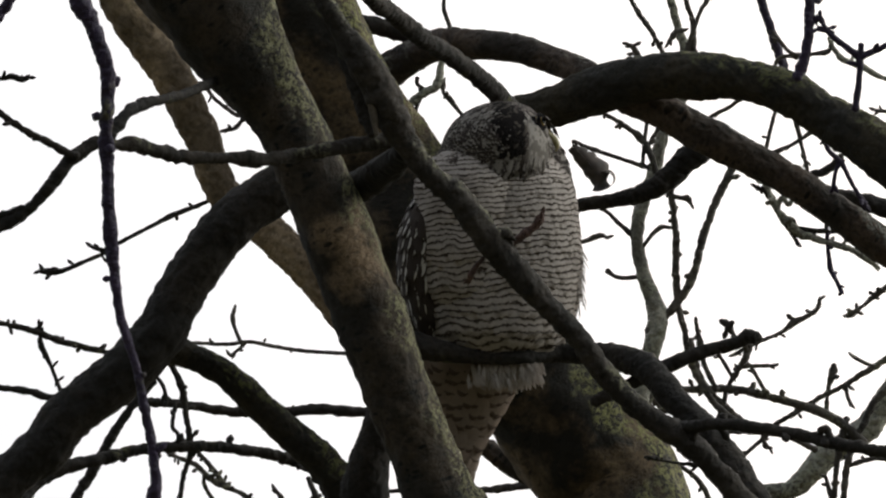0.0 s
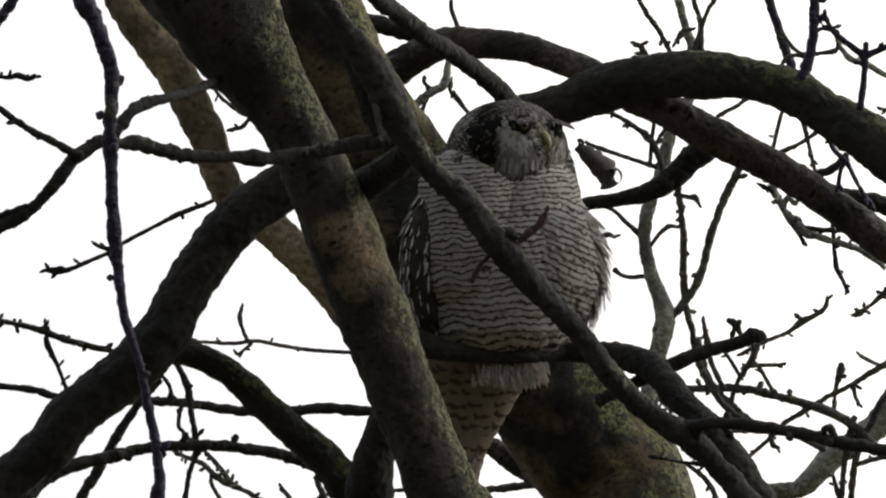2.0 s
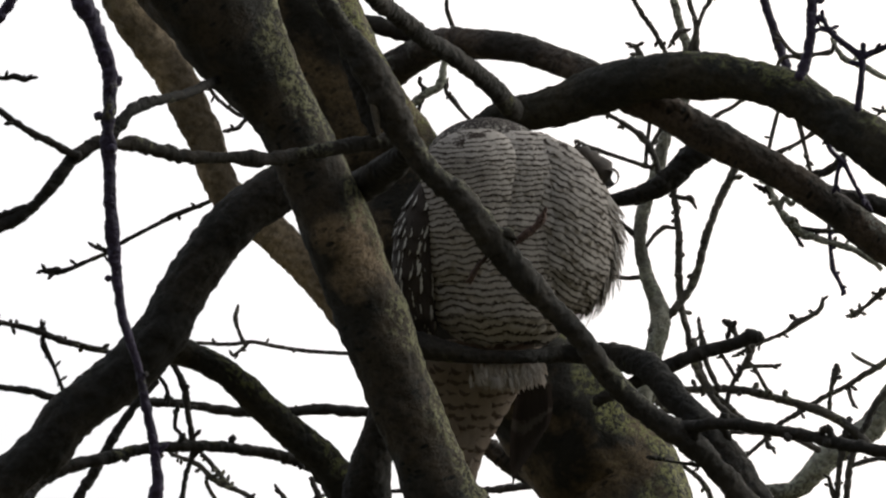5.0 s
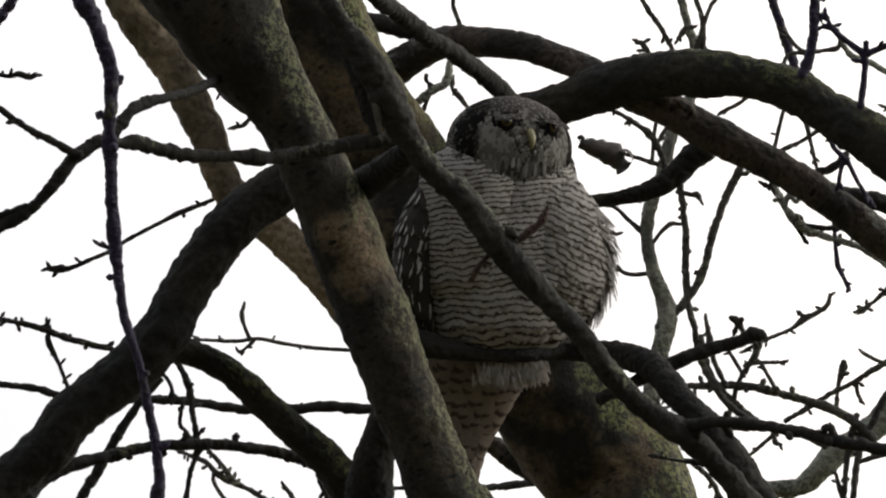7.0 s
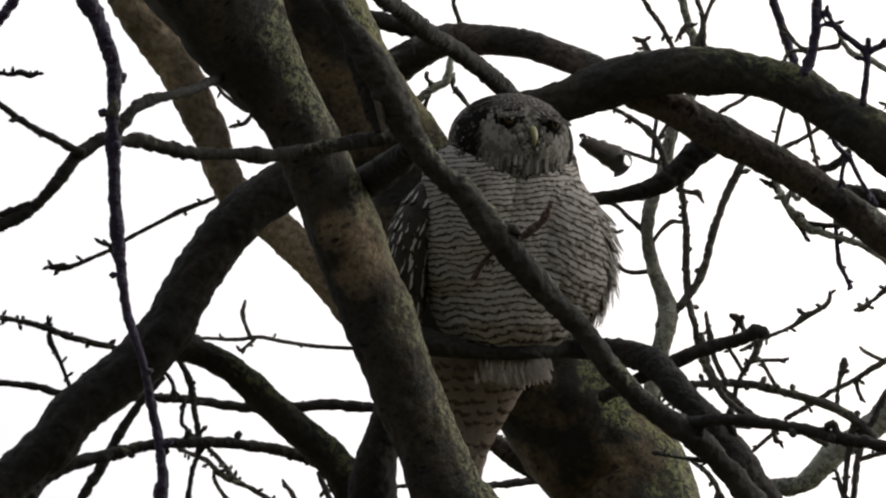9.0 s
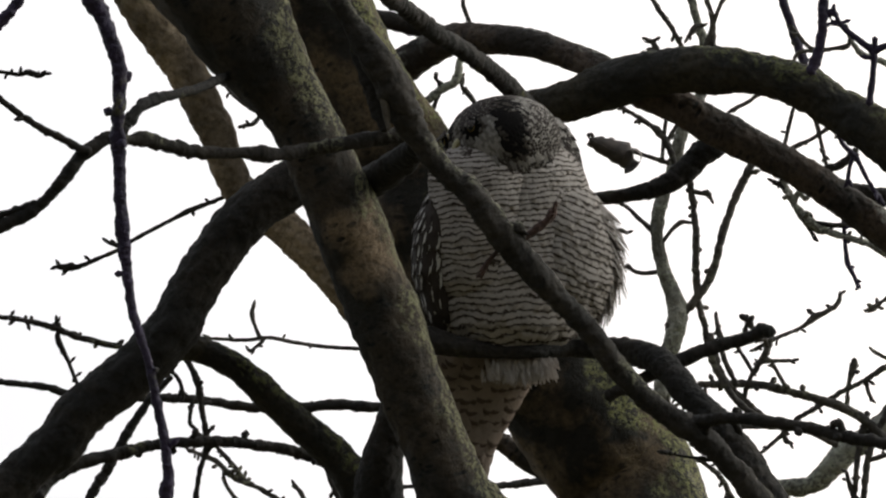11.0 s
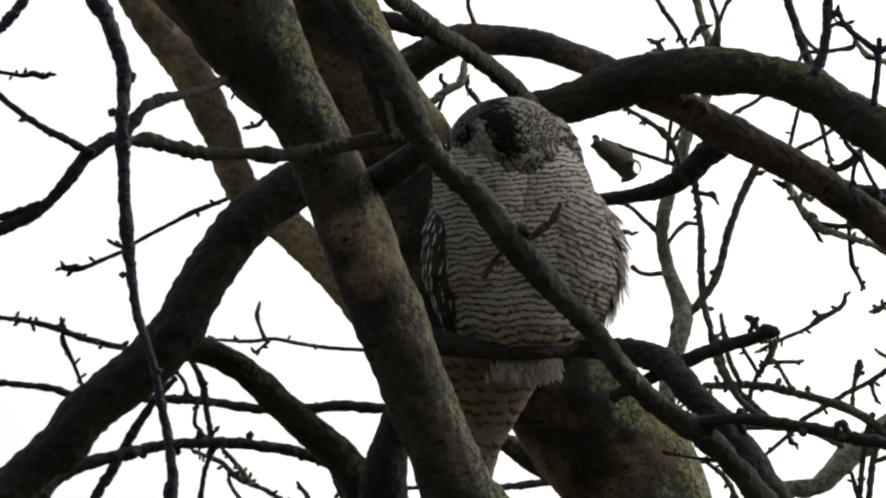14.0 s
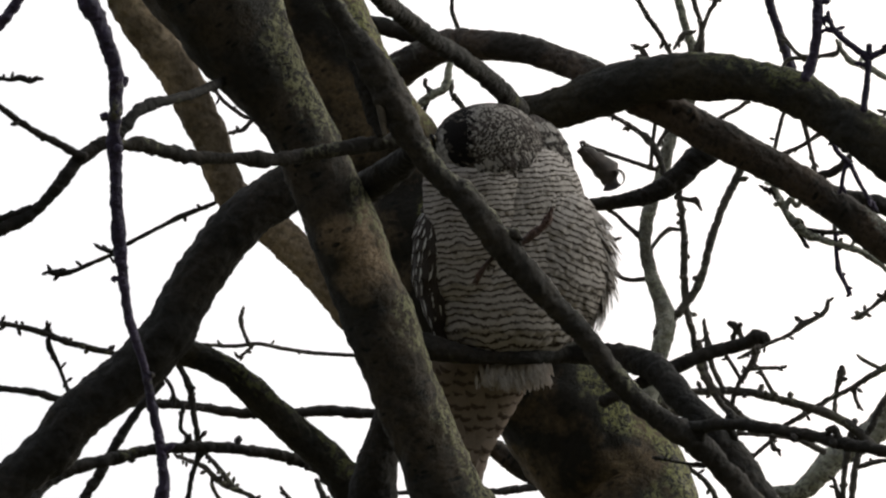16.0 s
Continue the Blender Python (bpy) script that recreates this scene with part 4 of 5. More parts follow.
branch("branch", [(0.560, 9.903, 5.917, 0.0043), (0.582, 9.891, 5.944, 0.0050), (0.599, 9.877, 5.974, 0.0050), (0.638, 9.862, 6.005, 0.0058), (0.677, 9.851, 6.030, 0.0058)], bark_rear, rear_tree)
branch("twig", [(0.559, 9.889, 5.949, 0.0036), (0.552, 9.899, 5.927, 0.0050), (0.546, 9.913, 5.896, 0.0043), (0.541, 9.933, 5.853, 0.0043), (0.537, 9.950, 5.818, 0.0043)], bark_rear, rear_tree, spurs=0.08)
branch("twig", [(0.568, 9.903, 5.917, 0.0043), (0.560, 9.913, 5.896, 0.0050), (0.556, 9.927, 5.867, 0.0050), (0.551, 9.950, 5.818, 0.0050)], bark_rear, rear_tree, spurs=0.08)
branch("twig", [(0.530, 9.922, 5.878, 0.0029), (0.535, 9.930, 5.860, 0.0036), (0.543, 9.940, 5.839, 0.0036)], bark_rear, rear_tree, spurs=0.08)
branch("twig", [(0.560, 9.915, 5.892, 0.0036), (0.584, 9.912, 5.899, 0.0036), (0.607, 9.911, 5.901, 0.0029), (0.654, 9.915, 5.892, 0.0029)], bark_rear, rear_tree, spurs=0.08)
branch("twig", [(0.365, 9.896, 5.932, 0.0022), (0.404, 9.895, 5.935, 0.0029), (0.451, 9.896, 5.932, 0.0029), (0.482, 9.899, 5.927, 0.0036), (0.517, 9.906, 5.912, 0.0050)], bark_rear, rear_tree)
branch("twig", [(0.454, 9.895, 5.935, 0.0029), (0.435, 9.902, 5.920, 0.0029), (0.415, 9.909, 5.904, 0.0029)], bark_rear, rear_tree, spurs=0.1)
branch("twig", [(0.443, 9.898, 5.930, 0.0022), (0.446, 9.903, 5.918, 0.0043), (0.452, 9.904, 5.915, 0.0022)], bark_rear, rear_tree, spurs=0.1)
branch("twig", [(0.282, 9.885, 5.956, 0.0022), (0.302, 9.889, 5.949, 0.0029), (0.333, 9.892, 5.942, 0.0022)], bark_rear, rear_tree)
branch("twig", [(0.293, 9.911, 5.901, 0.0022), (0.318, 9.913, 5.896, 0.0022), (0.345, 9.914, 5.894, 0.0022)], bark_rear, rear_tree)
branch("twig", [(0.278, 9.867, 5.995, 0.0029), (0.290, 9.875, 5.977, 0.0043), (0.302, 9.881, 5.965, 0.0043), (0.321, 9.884, 5.959, 0.0043)], bark_rear, rear_tree, spurs=0.12)
branch("twig", [(0.294, 9.870, 5.988, 0.0029), (0.306, 9.874, 5.981, 0.0036), (0.294, 9.878, 5.972, 0.0029)], bark_rear, rear_tree)
branch("twig", [(0.329, 9.915, 5.892, 0.0029), (0.353, 9.923, 5.874, 0.0036), (0.376, 9.940, 5.839, 0.0036)], bark_rear, rear_tree, spurs=0.1)
branch("twig", [(0.349, 9.922, 5.878, 0.0029), (0.365, 9.930, 5.860, 0.0029), (0.361, 9.940, 5.839, 0.0029)], bark_rear, rear_tree, spurs=0.1)

branch("twig", [(0.259, 8.590, 5.420, 0.0020), (0.252, 8.595, 5.411, 0.0020), (0.250, 8.599, 5.402, 0.0017), (0.257, 8.602, 5.396, 0.0020), (0.275, 8.599, 5.402, 0.0020), (0.287, 8.601, 5.398, 0.0014)], bark_rear, rear_tree, spurs=0.05)
branch("twig", [(0.256, 8.586, 5.430, 0.0017), (0.271, 8.590, 5.420, 0.0017), (0.283, 8.594, 5.413, 0.0024), (0.293, 8.597, 5.405, 0.0017)], bark_rear, rear_tree, spurs=0.05)
branch("twig", [(0.259, 8.512, 5.351, 0.0020), (0.280, 8.516, 5.343, 0.0024), (0.311, 8.519, 5.337, 0.0024), (0.348, 8.521, 5.333, 0.0020)], bark_rear, rear_tree, spurs=0.05)
branch("twig", [(0.204, 6.992, 4.635, 0.0011), (0.221, 6.994, 4.632, 0.0014), (0.245, 6.995, 4.629, 0.0019)], bark_backlit, cherry_tree, spurs=0.05)
branch("twig", [(0.392, 7.241, 5.239, 0.0023), (0.385, 7.239, 5.242, 0.0015)], bark_purple, cherry_tree, spurs=0.05)


# ---- owl ----
def feather(store, base, down, out, length, width, lift, mat=0, point=0.25, phase=None):
    """A cambered vane from its root along down, its tip lifted along out."""
    verts, faces, uvs, idx = store
    across = down.cross(out).normalized()
    s = len(verts)
    slip = random.uniform(-0.07, 0.07)
    for i, (v, w) in enumerate(((0, 0.55), (0.35, 1.0), (0.7, 0.95), (0.9, 0.62), (1.0, point * 0.5))):
        for j in (-1, -0.4, 0.4, 1):
            at = base + down * (length * v) + across * (j * w * width / 2) + out * (lift * (v * 0.9 + 0.25) + width * 0.06 * (1 - j * j) - 0.0004 * i)
            if abs(j) > 0.9 and i > 1:
                at -= down * length * 0.06
            verts.append(at)
            uvs.append((j * 0.5 + 0.5, phase(at) + slip - 0.11 * (1 - j * j) if phase else v))
    for i in range(4):
        for j in range(3):
            a = s + i * 4 + j
            faces.append((a, a + 1, a + 5, a + 4))
            idx.append(mat)


def shell(store, profile, az0, az1, mat=0):
    """The closed skin under the feathers. profile rows: z, centre x, centre y, half width, half depth."""
    verts, faces, uvs, idx = store
    s, k = len(verts), 32
    for z, cx, cy, hx, hy in profile:
        for j in range(k):
            a = 2 * math.pi * j / k
            verts.append(Vector((cx + hx * math.sin(a), cy - hy * math.cos(a), z)))
            uvs.append((j / k, 0.3))
    for i in range(len(profile) - 1):
        for j in range(k):
            a, b = s + i * k + j, s + i * k + (j + 1) % k
            faces.append((a, b, b + k, a + k))
            idx.append(mat)
    for i, top in ((0, False), (len(profile) - 1, True)):
        c = len(verts)
        verts.append(Vector((profile[i][1], profile[i][2], profile[i][0])))
        uvs.append((0.5, 0.3))
        for j in range(k):
            a, b = s + i * k + j, s + i * k + (j + 1) % k
            faces.append((a, b, c) if top else (b, a, c))
            idx.append(mat)


def at_profile(profile, z):
    z = max(min(z, max(profile[0][0], profile[-1][0])), min(profile[0][0], profile[-1][0]))
    for a, b in zip(profile, profile[1:]):
        if min(a[0], b[0]) <= z <= max(a[0], b[0]):
            f = (z - a[0]) / (b[0] - a[0])
            return [a[i] + (b[i] - a[i]) * f for i in range(1, 5)]
    return profile[-1][1:]


def coat(store, profile, z_list, az0, az1, length, width, lift, mat=0, sweep=0.0, jitter=0.15, shaggy=0.0, phase=None, make=None):
    """Rows of overlapping feathers from the lowest row up over a lofted form. az: degrees from the front, + to +x."""
    for row, z in enumerate(z_list):
        cx, cy, hx, hy = at_profile(profile, z)
        ln = length(z) if callable(length) else length
        wd = width(z) if callable(width) else width
        cxb, cyb, hxb, hyb = at_profile(profile, z - ln * 0.7)
        n = max(3, int(abs(az1 - az0) / 360 * 2 * math.pi * max(hx, hy) / (wd * 0.62)))
        for j in range(n):
            az = radians(az0 + (az1 - az0) * (j + 0.5 * (row % 2) + random.uniform(-jitter, jitter)) / n)
            zz = z + random.uniform(-0.1, 0.1) * ln * 0.5
            d0 = Vector((math.sin(az), -math.cos(az), 0))
            base = Vector((cx + hx * d0.x, cy + hy * d0.y, zz))
            az2 = az + sweep * (1 if az > 0 else -1)
            d1 = Vector((math.sin(az2), -math.cos(az2), 0))
            tip = Vector((cxb + hxb * d1.x, cyb + hyb * d1.y, zz - ln * 0.7))
            down = (tip - base).normalized()
            out = Vector((d0.x / max(hx, 1e-4), d0.y / max(hy, 1e-4), 0)).normalized()
            out = (out - down * out.dot(down)).normalized()
            sh = 1 + random.uniform(0, shaggy)
            (make or feather)(store, base, down, out, ln * random.uniform(0.9, 1.12) * sh, wd * random.uniform(0.85, 1.15) / sh, lift * random.uniform(0.6, 1.5) * sh, mat, phase=phase)


def owl_part(name, store, mats, parent, label="", loc=(0, 0, 0)):
    ob = new(name, mesh_from(name, store[0], store[1], store[2], mats, store[3]))
    ob.parent = parent
    ob.location = loc
    if label:
        tagged(ob, label)
    return ob


def steps(a, b, d):
    n = max(1, int(abs(b - a) / d))
    return [a + (b - a) * i / n for i in range(n + 1)]


OWL = (0.0556, 7.2943, 4.8869)
owl = tagged(new("owl"), "grey-brown hawk owl with barred breast perched on a branch", "owl")
owl.matrix_world = pose(*OWL, 25, 0, 0)

BODY = [(-0.003, 0.004, -0.012, 0.040, 0.030), (0.006, 0.004, -0.010, 0.060, 0.046), (0.019, 0.003, -0.006, 0.071, 0.058), (0.046, 0.002, 0.000, 0.080, 0.068),
        (0.081, 0.003, 0.000, 0.083, 0.070), (0.116, 0.003, 0.000, 0.082, 0.068), (0.156, 0.003, 0.002, 0.077, 0.064), (0.176, 0.004, 0.004, 0.070, 0.060),
        (0.190, 0.005, 0.006, 0.060, 0.052), (0.201, 0.006, 0.008, 0.047, 0.042), (0.209, 0.006, 0.010, 0.030, 0.028)]


def bars(p):
    """Bar count at a place: 8 mm apart on the belly, 5.5 mm on the upper breast, sagging to the sides."""
    return -(p.z / 0.0082 + p.z * p.z * 190 - 55 * p.x * p.x)


def flank_bars(p):
    return -(p.z + 0.45 * p.x) / 0.0068


def make_body():
    s = ([], [], [], [])
    shell(s, BODY, 0, 360)
    coat(s, BODY, steps(0.008, 0.10, 0.0098), -180, 180, 0.024, 0.021, 0.0013, shaggy=0.15, phase=bars)
    coat(s, BODY, steps(0.109, 0.165, 0.0088), -180, 180, 0.021, 0.018, 0.0012, shaggy=0.1, phase=bars)
    coat(s, BODY, steps(0.172, 0.207, 0.0060), -180, 180, 0.017, 0.014, 0.0011, phase=bars)
    return owl_part("body", s, [breast_mat], owl, "pale breast with fine wavy brown bars")


LOBE = [(-0.085, 0.0, 0.0, 0.030, 0.025), (-0.06, 0.0, 0.0, 0.052, 0.042), (-0.02, 0.0, 0.0, 0.057, 0.050), (0.02, -0.002, 0.0, 0.056, 0.050),
        (0.05, -0.003, 0.0, 0.055, 0.046), (0.068, -0.003, 0.002, 0.044, 0.038), (0.080, -0.002, 0.004, 0.029, 0.027), (0.086, 0.0, 0.006, 0.012, 0.012)]


def lobe_bars(p):
    z = p.z + 0.122
    return -(z / 0.0082 + z * z * 190 - 0.35 * p.x / 0.0082 * 0.3)


def make_breast():
    s = ([], [], [], [])
    shell(s, LOBE, 0, 360)
    coat(s, LOBE, steps(-0.06, 0.0, 0.0100), -180, 180, 0.024, 0.021, 0.0012, shaggy=0.1, phase=lobe_bars)
    coat(s, LOBE, steps(0.008, 0.084, 0.0080), -180, 180, 0.019, 0.016, 0.0011, phase=lobe_bars)
    return owl_part("breast", s, [breast_mat], owl, "rounded barred breast", (-0.026, -0.024, 0.117))


FLANK = [(-0.075, 0.000, 0.0, 0.022, 0.020), (-0.055, 0.002, 0.0, 0.050, 0.045), (-0.02, 0.004, 0.0, 0.062, 0.055), (0.02, 0.002, 0.0, 0.062, 0.056),
         (0.055, -0.006, 0.0, 0.057, 0.050), (0.08, -0.014, 0.0, 0.046, 0.040), (0.098, -0.02, 0.0, 0.032, 0.028), (0.108, -0.024, 0.0, 0.014, 0.014)]


def make_flank():
    s = ([], [], [], [])
    shell(s, FLANK, 0, 360)
    coat(s, FLANK, steps(-0.06, 0.104, 0.0092), -100, 180, 0.024, 0.018, 0.0032, sweep=0.06, shaggy=0.2, phase=flank_bars)
    coat(s, FLANK, steps(-0.050, 0.060, 0.006), 68, 112, 0.021, 0.0038, 0.0060, mat=1, sweep=0.1, jitter=0.6, shaggy=0.7)
    coat(s, FLANK, steps(-0.045, 0.060, 0.010), 70, 110, 0.023, 0.0060, 0.0065, sweep=0.1, jitter=0.7, shaggy=0.5, phase=flank_bars)
    return owl_part("flank", s, [breast_mat, down_mat], owl, "ruffled flank feathers", (0.042, -0.004, 0.085))


WING = [(-0.085, 0.010, 0.0, 0.006, 0.010), (-0.06, 0.006, 0.0, 0.014, 0.026), (-0.02, 0.000, 0.0, 0.021, 0.038), (0.02, 0.002, 0.0, 0.022, 0.042),
        (0.05, 0.009, 0.0, 0.018, 0.036), (0.07, 0.016, 0.0, 0.010, 0.02)]


def split_coat(parent, mat, name="feather"):
    """A function for coat() that makes each feather an object of its own under parent."""
    def one(*args, **kw):
        s = ([], [], [], [])
        feather(s, *args[1:], **kw)
        owl_part(name, s, [mat], parent)
    return one


def make_wing():
    s = ([], [], [], [])
    shell(s, WING, 0, 360)
    ob = owl_part("wing", s, [wing_under], owl, "dark brown folded wing with white spots", (-0.079, -0.012, 0.098))
    coat(None, WING, steps(-0.060, 0.074, 0.0125), -170, 100, 0.036, 0.017, 0.003, jitter=0.3, make=split_coat(ob, wing_mat))
    return ob


def make_far_wing():
    """Tip of the other wing, which drops below the perch while the owl preens."""
    s = ([], [], [], [])
    for i in range(6):
        f = i / 5
        feather(s, Vector((0.004 * i, 0.002 * i, -0.01 * f)), Vector((-0.12 + 0.05 * f, 0.05, -1)).normalized(), Vector((0, -1, 0)), 0.115 - 0.012 * i, 0.018, 0.001)
    return owl_part("far_wing", s, [wing_under], owl, "dark wing tip")


TAIL = [(-0.135, -0.056, 0.018, 0.028, 0.006), (-0.11, -0.056, 0.018, 0.034, 0.010), (-0.087, -0.052, 0.018, 0.042, 0.014), (-0.06, -0.046, 0.017, 0.052, 0.020),
        (-0.035, -0.038, 0.016, 0.060, 0.026), (-0.01, -0.024, 0.014, 0.068, 0.032), (0.01, -0.018, 0.012, 0.062, 0.034)]


def make_tail():
    s = ([], [], [], [])
    shell(s, TAIL, 0, 360)
    ob = owl_part("tail", s, [tail_mat], owl, "barred pale brown undertail")
    coat(None, TAIL, steps(-0.118, -0.004, 0.0108), -110, 84, 0.026, 0.0150, 0.0020, make=split_coat(ob, tail_mat))
    return ob


NECK = [(-0.045, 0.002, 0.0, 0.070, 0.048), (-0.02, 0.001, 0.0, 0.069, 0.048), (0.0, 0.0, 0.0, 0.066, 0.047), (0.02, -0.002, 0.0, 0.060, 0.044),
        (0.035, -0.003, 0.0, 0.050, 0.038), (0.045, -0.004, 0.0, 0.034, 0.026)]


def make_neck():
    """Thick nape that fills the outline between head and shoulders."""
    s = ([], [], [], [])
    shell(s, NECK, 0, 360, 1)
    coat(s, NECK, steps(-0.035, 0.044, 0.0070), -180, 180, 0.019, 0.011, 0.0022, mat=1, jitter=0.3, shaggy=0.2)
    coat(s, NECK, steps(-0.034, 0.036, 0.0080), -160, 160, 0.018, 0.010, 0.0030, mat=0, jitter=0.6, shaggy=0.2)
    return owl_part("nape", s, [white_mat, crown_mat], owl, "mottled brown and white nape")


def make_vent():
    s = ([], [], [], [])
    for i in range(900):
        f = random.random()
        x = -0.032 + 0.078 * random.betavariate(2.4, 1.7)
        z = -0.013 - 0.020 * random.random() * (1 - 0.3 * f) + 0.16 * max(0, x - 0.02)
        d = Vector((random.uniform(-0.25, 0.65), random.uniform(-0.3, 0.2), -1)).normalized()
        o = Vector((random.uniform(-0.4, 0.5), -1, 0.2))
        o = (o - d * o.dot(d)).normalized()
        feather(s, Vector((x, random.uniform(-0.046, -0.012), z)), d, o, random.uniform(0.007, 0.014), random.uniform(0.0010, 0.0028), 0.001)
    return owl_part("vent_fluff", s, [vent_mat], owl, "white downy vent feathers")


def head_dir(az, el):
    return Vector((math.sin(az) * math.cos(el), -math.cos(az) * math.cos(el), math.sin(el)))


def head_at(az, el):
    d = head_dir(az, el)
    f = max(0, d.y * -1)
    return Vector((d.x * 0.064, d.y * (0.062 - 0.012 * f), d.z * (0.048 if d.z > 0 else 0.055)))


def head_tone(a, e, face, lot):
    """Which plumage grows at a degrees from the beak and e degrees up: 0 face, 1 black, 2 crown, 3 pale nape, 4 lores, 5 white fleck, 6 grey."""
    if face:
        near = math.hypot((a - 26) / 12, (e - 28) / 11)
        if near < 1:
            return 1 if lot < 0.8 else 4
        if a < 13 and e > 10:
            return 4 if lot < 0.6 else 6
        if near < 1.35 or a < 18:
            return 4 if lot < 0.3 else 6
        if e < -4 or a > 47:
            return 6 if lot < 0.6 else 0
        return 0 if lot < 0.72 else 6
    inner, outer = (50, 84) if e > 12 else (54, 78)
    if e > 50:
        inner += (e - 50) * 1.2
    if inner <= a < outer and -13 < e < 62:
        return 1 if lot < 0.92 else 4
    if a < 60 and e <= -14:
        return 4 if lot < 0.28 else 6 if lot < 0.72 else 5
    if a < outer and e <= -13:
        return 6 if lot < 0.2 else 3 if lot < 0.65 else 2
    if outer <= a < outer + 46 and -34 < e < 52:
        return 5 if lot < 0.5 else 3 if lot < 0.7 else 2
    if a >= outer + 46 and e < 40:
        return 2 if lot < 0.62 else 3 if lot < 0.8 else 5
    return 2


def make_head():
    head = new("head")
    head.parent = owl
    s = ([], [], [], [])
    verts, faces, uvs, idx = s
    k, rows = 36, 20
    for i in range(rows + 1):
        for j in range(k):
            verts.append(head_at(2 * math.pi * j / k - math.pi, math.pi * (i / rows - 0.5)) * 0.97)
            uvs.append((j / k, 0.3))
    for i in range(rows):
        for j in range(k):
            faces.append((i * k + j, i * k + (j + 1) % k, (i + 1) * k + (j + 1) % k, (i + 1) * k + j))
            idx.append(0)
    for row, el_d in enumerate(range(-70, 90, 4)):
        el = radians(el_d)
        n = max(5, int(96 * math.cos(el)))
        for j in range(n):
            az = 2 * math.pi * (j + 0.5 * (row % 2) + random.uniform(-0.2, 0.2)) / n - math.pi
            base = head_at(az, el)
            out = head_dir(az, el)
            a = abs(math.degrees(az)) + random.gauss(0, 2.6)
            e = el_d + random.gauss(0, 2.2)
            lot = random.random()
            face = a < 53 and -15 < e < 45 - 0.22 * a
            if face:
                # vanes radiate from the eyes
                eye = head_at(math.copysign(radians(26), az), radians(27))
                down = (base - eye)
            elif el_d > 18:
                down = Vector((0.15 * math.sin(az), 1, -0.35 - 0.6 * (1 - math.sin(el))))
            else:
                down = head_at(az * 1.03, el - 0.12) - base
            down = (down - out * down.dot(out))
            if down.length < 1e-5:
                continue
            down.normalize()
            m = head_tone(a, e, face, lot)
            low = el_d < -24 and not face
            bib = a < 50 and -38 < el_d < -12 and not face
            length = (random.uniform(0.012, 0.022) if bib else random.uniform(0.014, 0.022) if low else 0.0085 if face else 0.0115) * random.uniform(0.85, 1.2)
            feather(s, base, down, out, length, 0.0058 if face else 0.0042 if bib or low else 0.0068, random.uniform(0.004, 0.008) if bib else random.uniform(0.002, 0.006) if low else 0.0005 if face else 0.0011, m)
    owl_part("plumage", s, [face_mat, dark_mat, crown_mat, nape_mat, lore_mat, white_mat, grey_mat], head, "speckled crown, white face framed by black bands")
    # eyes
    for side in (-1, 1):
        c = head_at(side * radians(26), radians(27))
        d = head_dir(side * radians(20), radians(8))
        eye = ball("eye", c - d * 0.0015, 0.0068, head, iris_mat)
        tagged(eye, "yellow eye")
        p = ball("pupil", Vector((0, 0, 0)), 0.0040, eye, pupil_mat)
        p.location = d * 0.0040
        t = ([], [], [], [])
        for j in range(26):
            a = 2 * math.pi * j / 26
            u = d.orthogonal().normalized()
            w = d.cross(u)
            r = u * math.cos(a) + w * math.sin(a)
            feather(t, c + r * 0.0052 + d * 0.0035, (r - d * 0.25).normalized(), d, 0.0050, 0.0034, 0.0008)
        owl_part("eye_ring", t, [dark_mat], head, "dark eye ring")
        t = ([], [], [], [])
        for j in range(12):
            f = j / 11
            b = c + Vector((side * (-0.011 + 0.022 * f), -0.004, 0.0088 - 0.004 * f))
            feather(t, b, Vector((side * 0.5, -0.55, -0.62)).normalized(), Vector((0, -0.75, 0.66)), 0.0100, 0.0056, 0.002)
        owl_part("brow", t, [crown_mat], head, "overhanging brow feathers")
    # beak: hooked cone
    path = [Vector((0, -0.043, 0.014, 0.0050)), Vector((0, -0.050, 0.012, 0.0044)), Vector((0, -0.0550, 0.006, 0.0035)), Vector((0, -0.0560, 0.001, 0.0022)), Vector((0, -0.0545, -0.003, 0.0008))]
    v, f, u = [], [], []
    tube(v, f, u, spline([tuple(p) for p in path], 0.5), 14, 0.03)
    b = new("beak", mesh_from("beak", v, f, u, [beak_mat]))
    b.parent = head
    tagged(b, "hooked dull yellow beak")
    t = ([], [], [], [])
    for side in (-1, 1):
        for j in range(9):
            b = Vector((side * random.uniform(0.004, 0.010), -0.049, random.uniform(-0.003, 0.016)))
            d = Vector((side * random.uniform(-0.2, 0.5), -0.5, -0.7)).normalized()
            o = Vector((side * 0.6, -0.8, 0.2))
            o = (o - d * o.dot(d)).normalized()
            feather(t, b, d, o, random.uniform(0.006, 0.010), 0.0022, 0.0005)
    owl_part("bristles", t, [white_mat], head, "pale bristles beside the beak")
    return head


def ball(name, at, r, parent, mat):
    bm = bmesh.new()
    bmesh.ops.create_uvsphere(bm, u_segments=20, v_segments=14, radius=r)
    for f in bm.faces:
        f.smooth = True
    me = bpy.data.meshes.new(name)
    bm.to_mesh(me)
    bm.free()
    me.materials.append(mat)
    ob = new(name, me)
    ob.parent = parent
    ob.location = at
    return ob


iris_mat = plain("iris", (0.17, 0.11, 0.03), 0.15)
pupil_mat = plain("pupil", (0.01, 0.01, 0.01), 0.05)
beak_mat = plain("horn", (0.21, 0.175, 0.075), 0.4)
body = make_body()
breast = make_breast()
flank = make_flank()
wing = make_wing()
far_wing = make_far_wing()
tail = make_tail()
vent = make_vent()
neck = make_neck()
head = make_head()


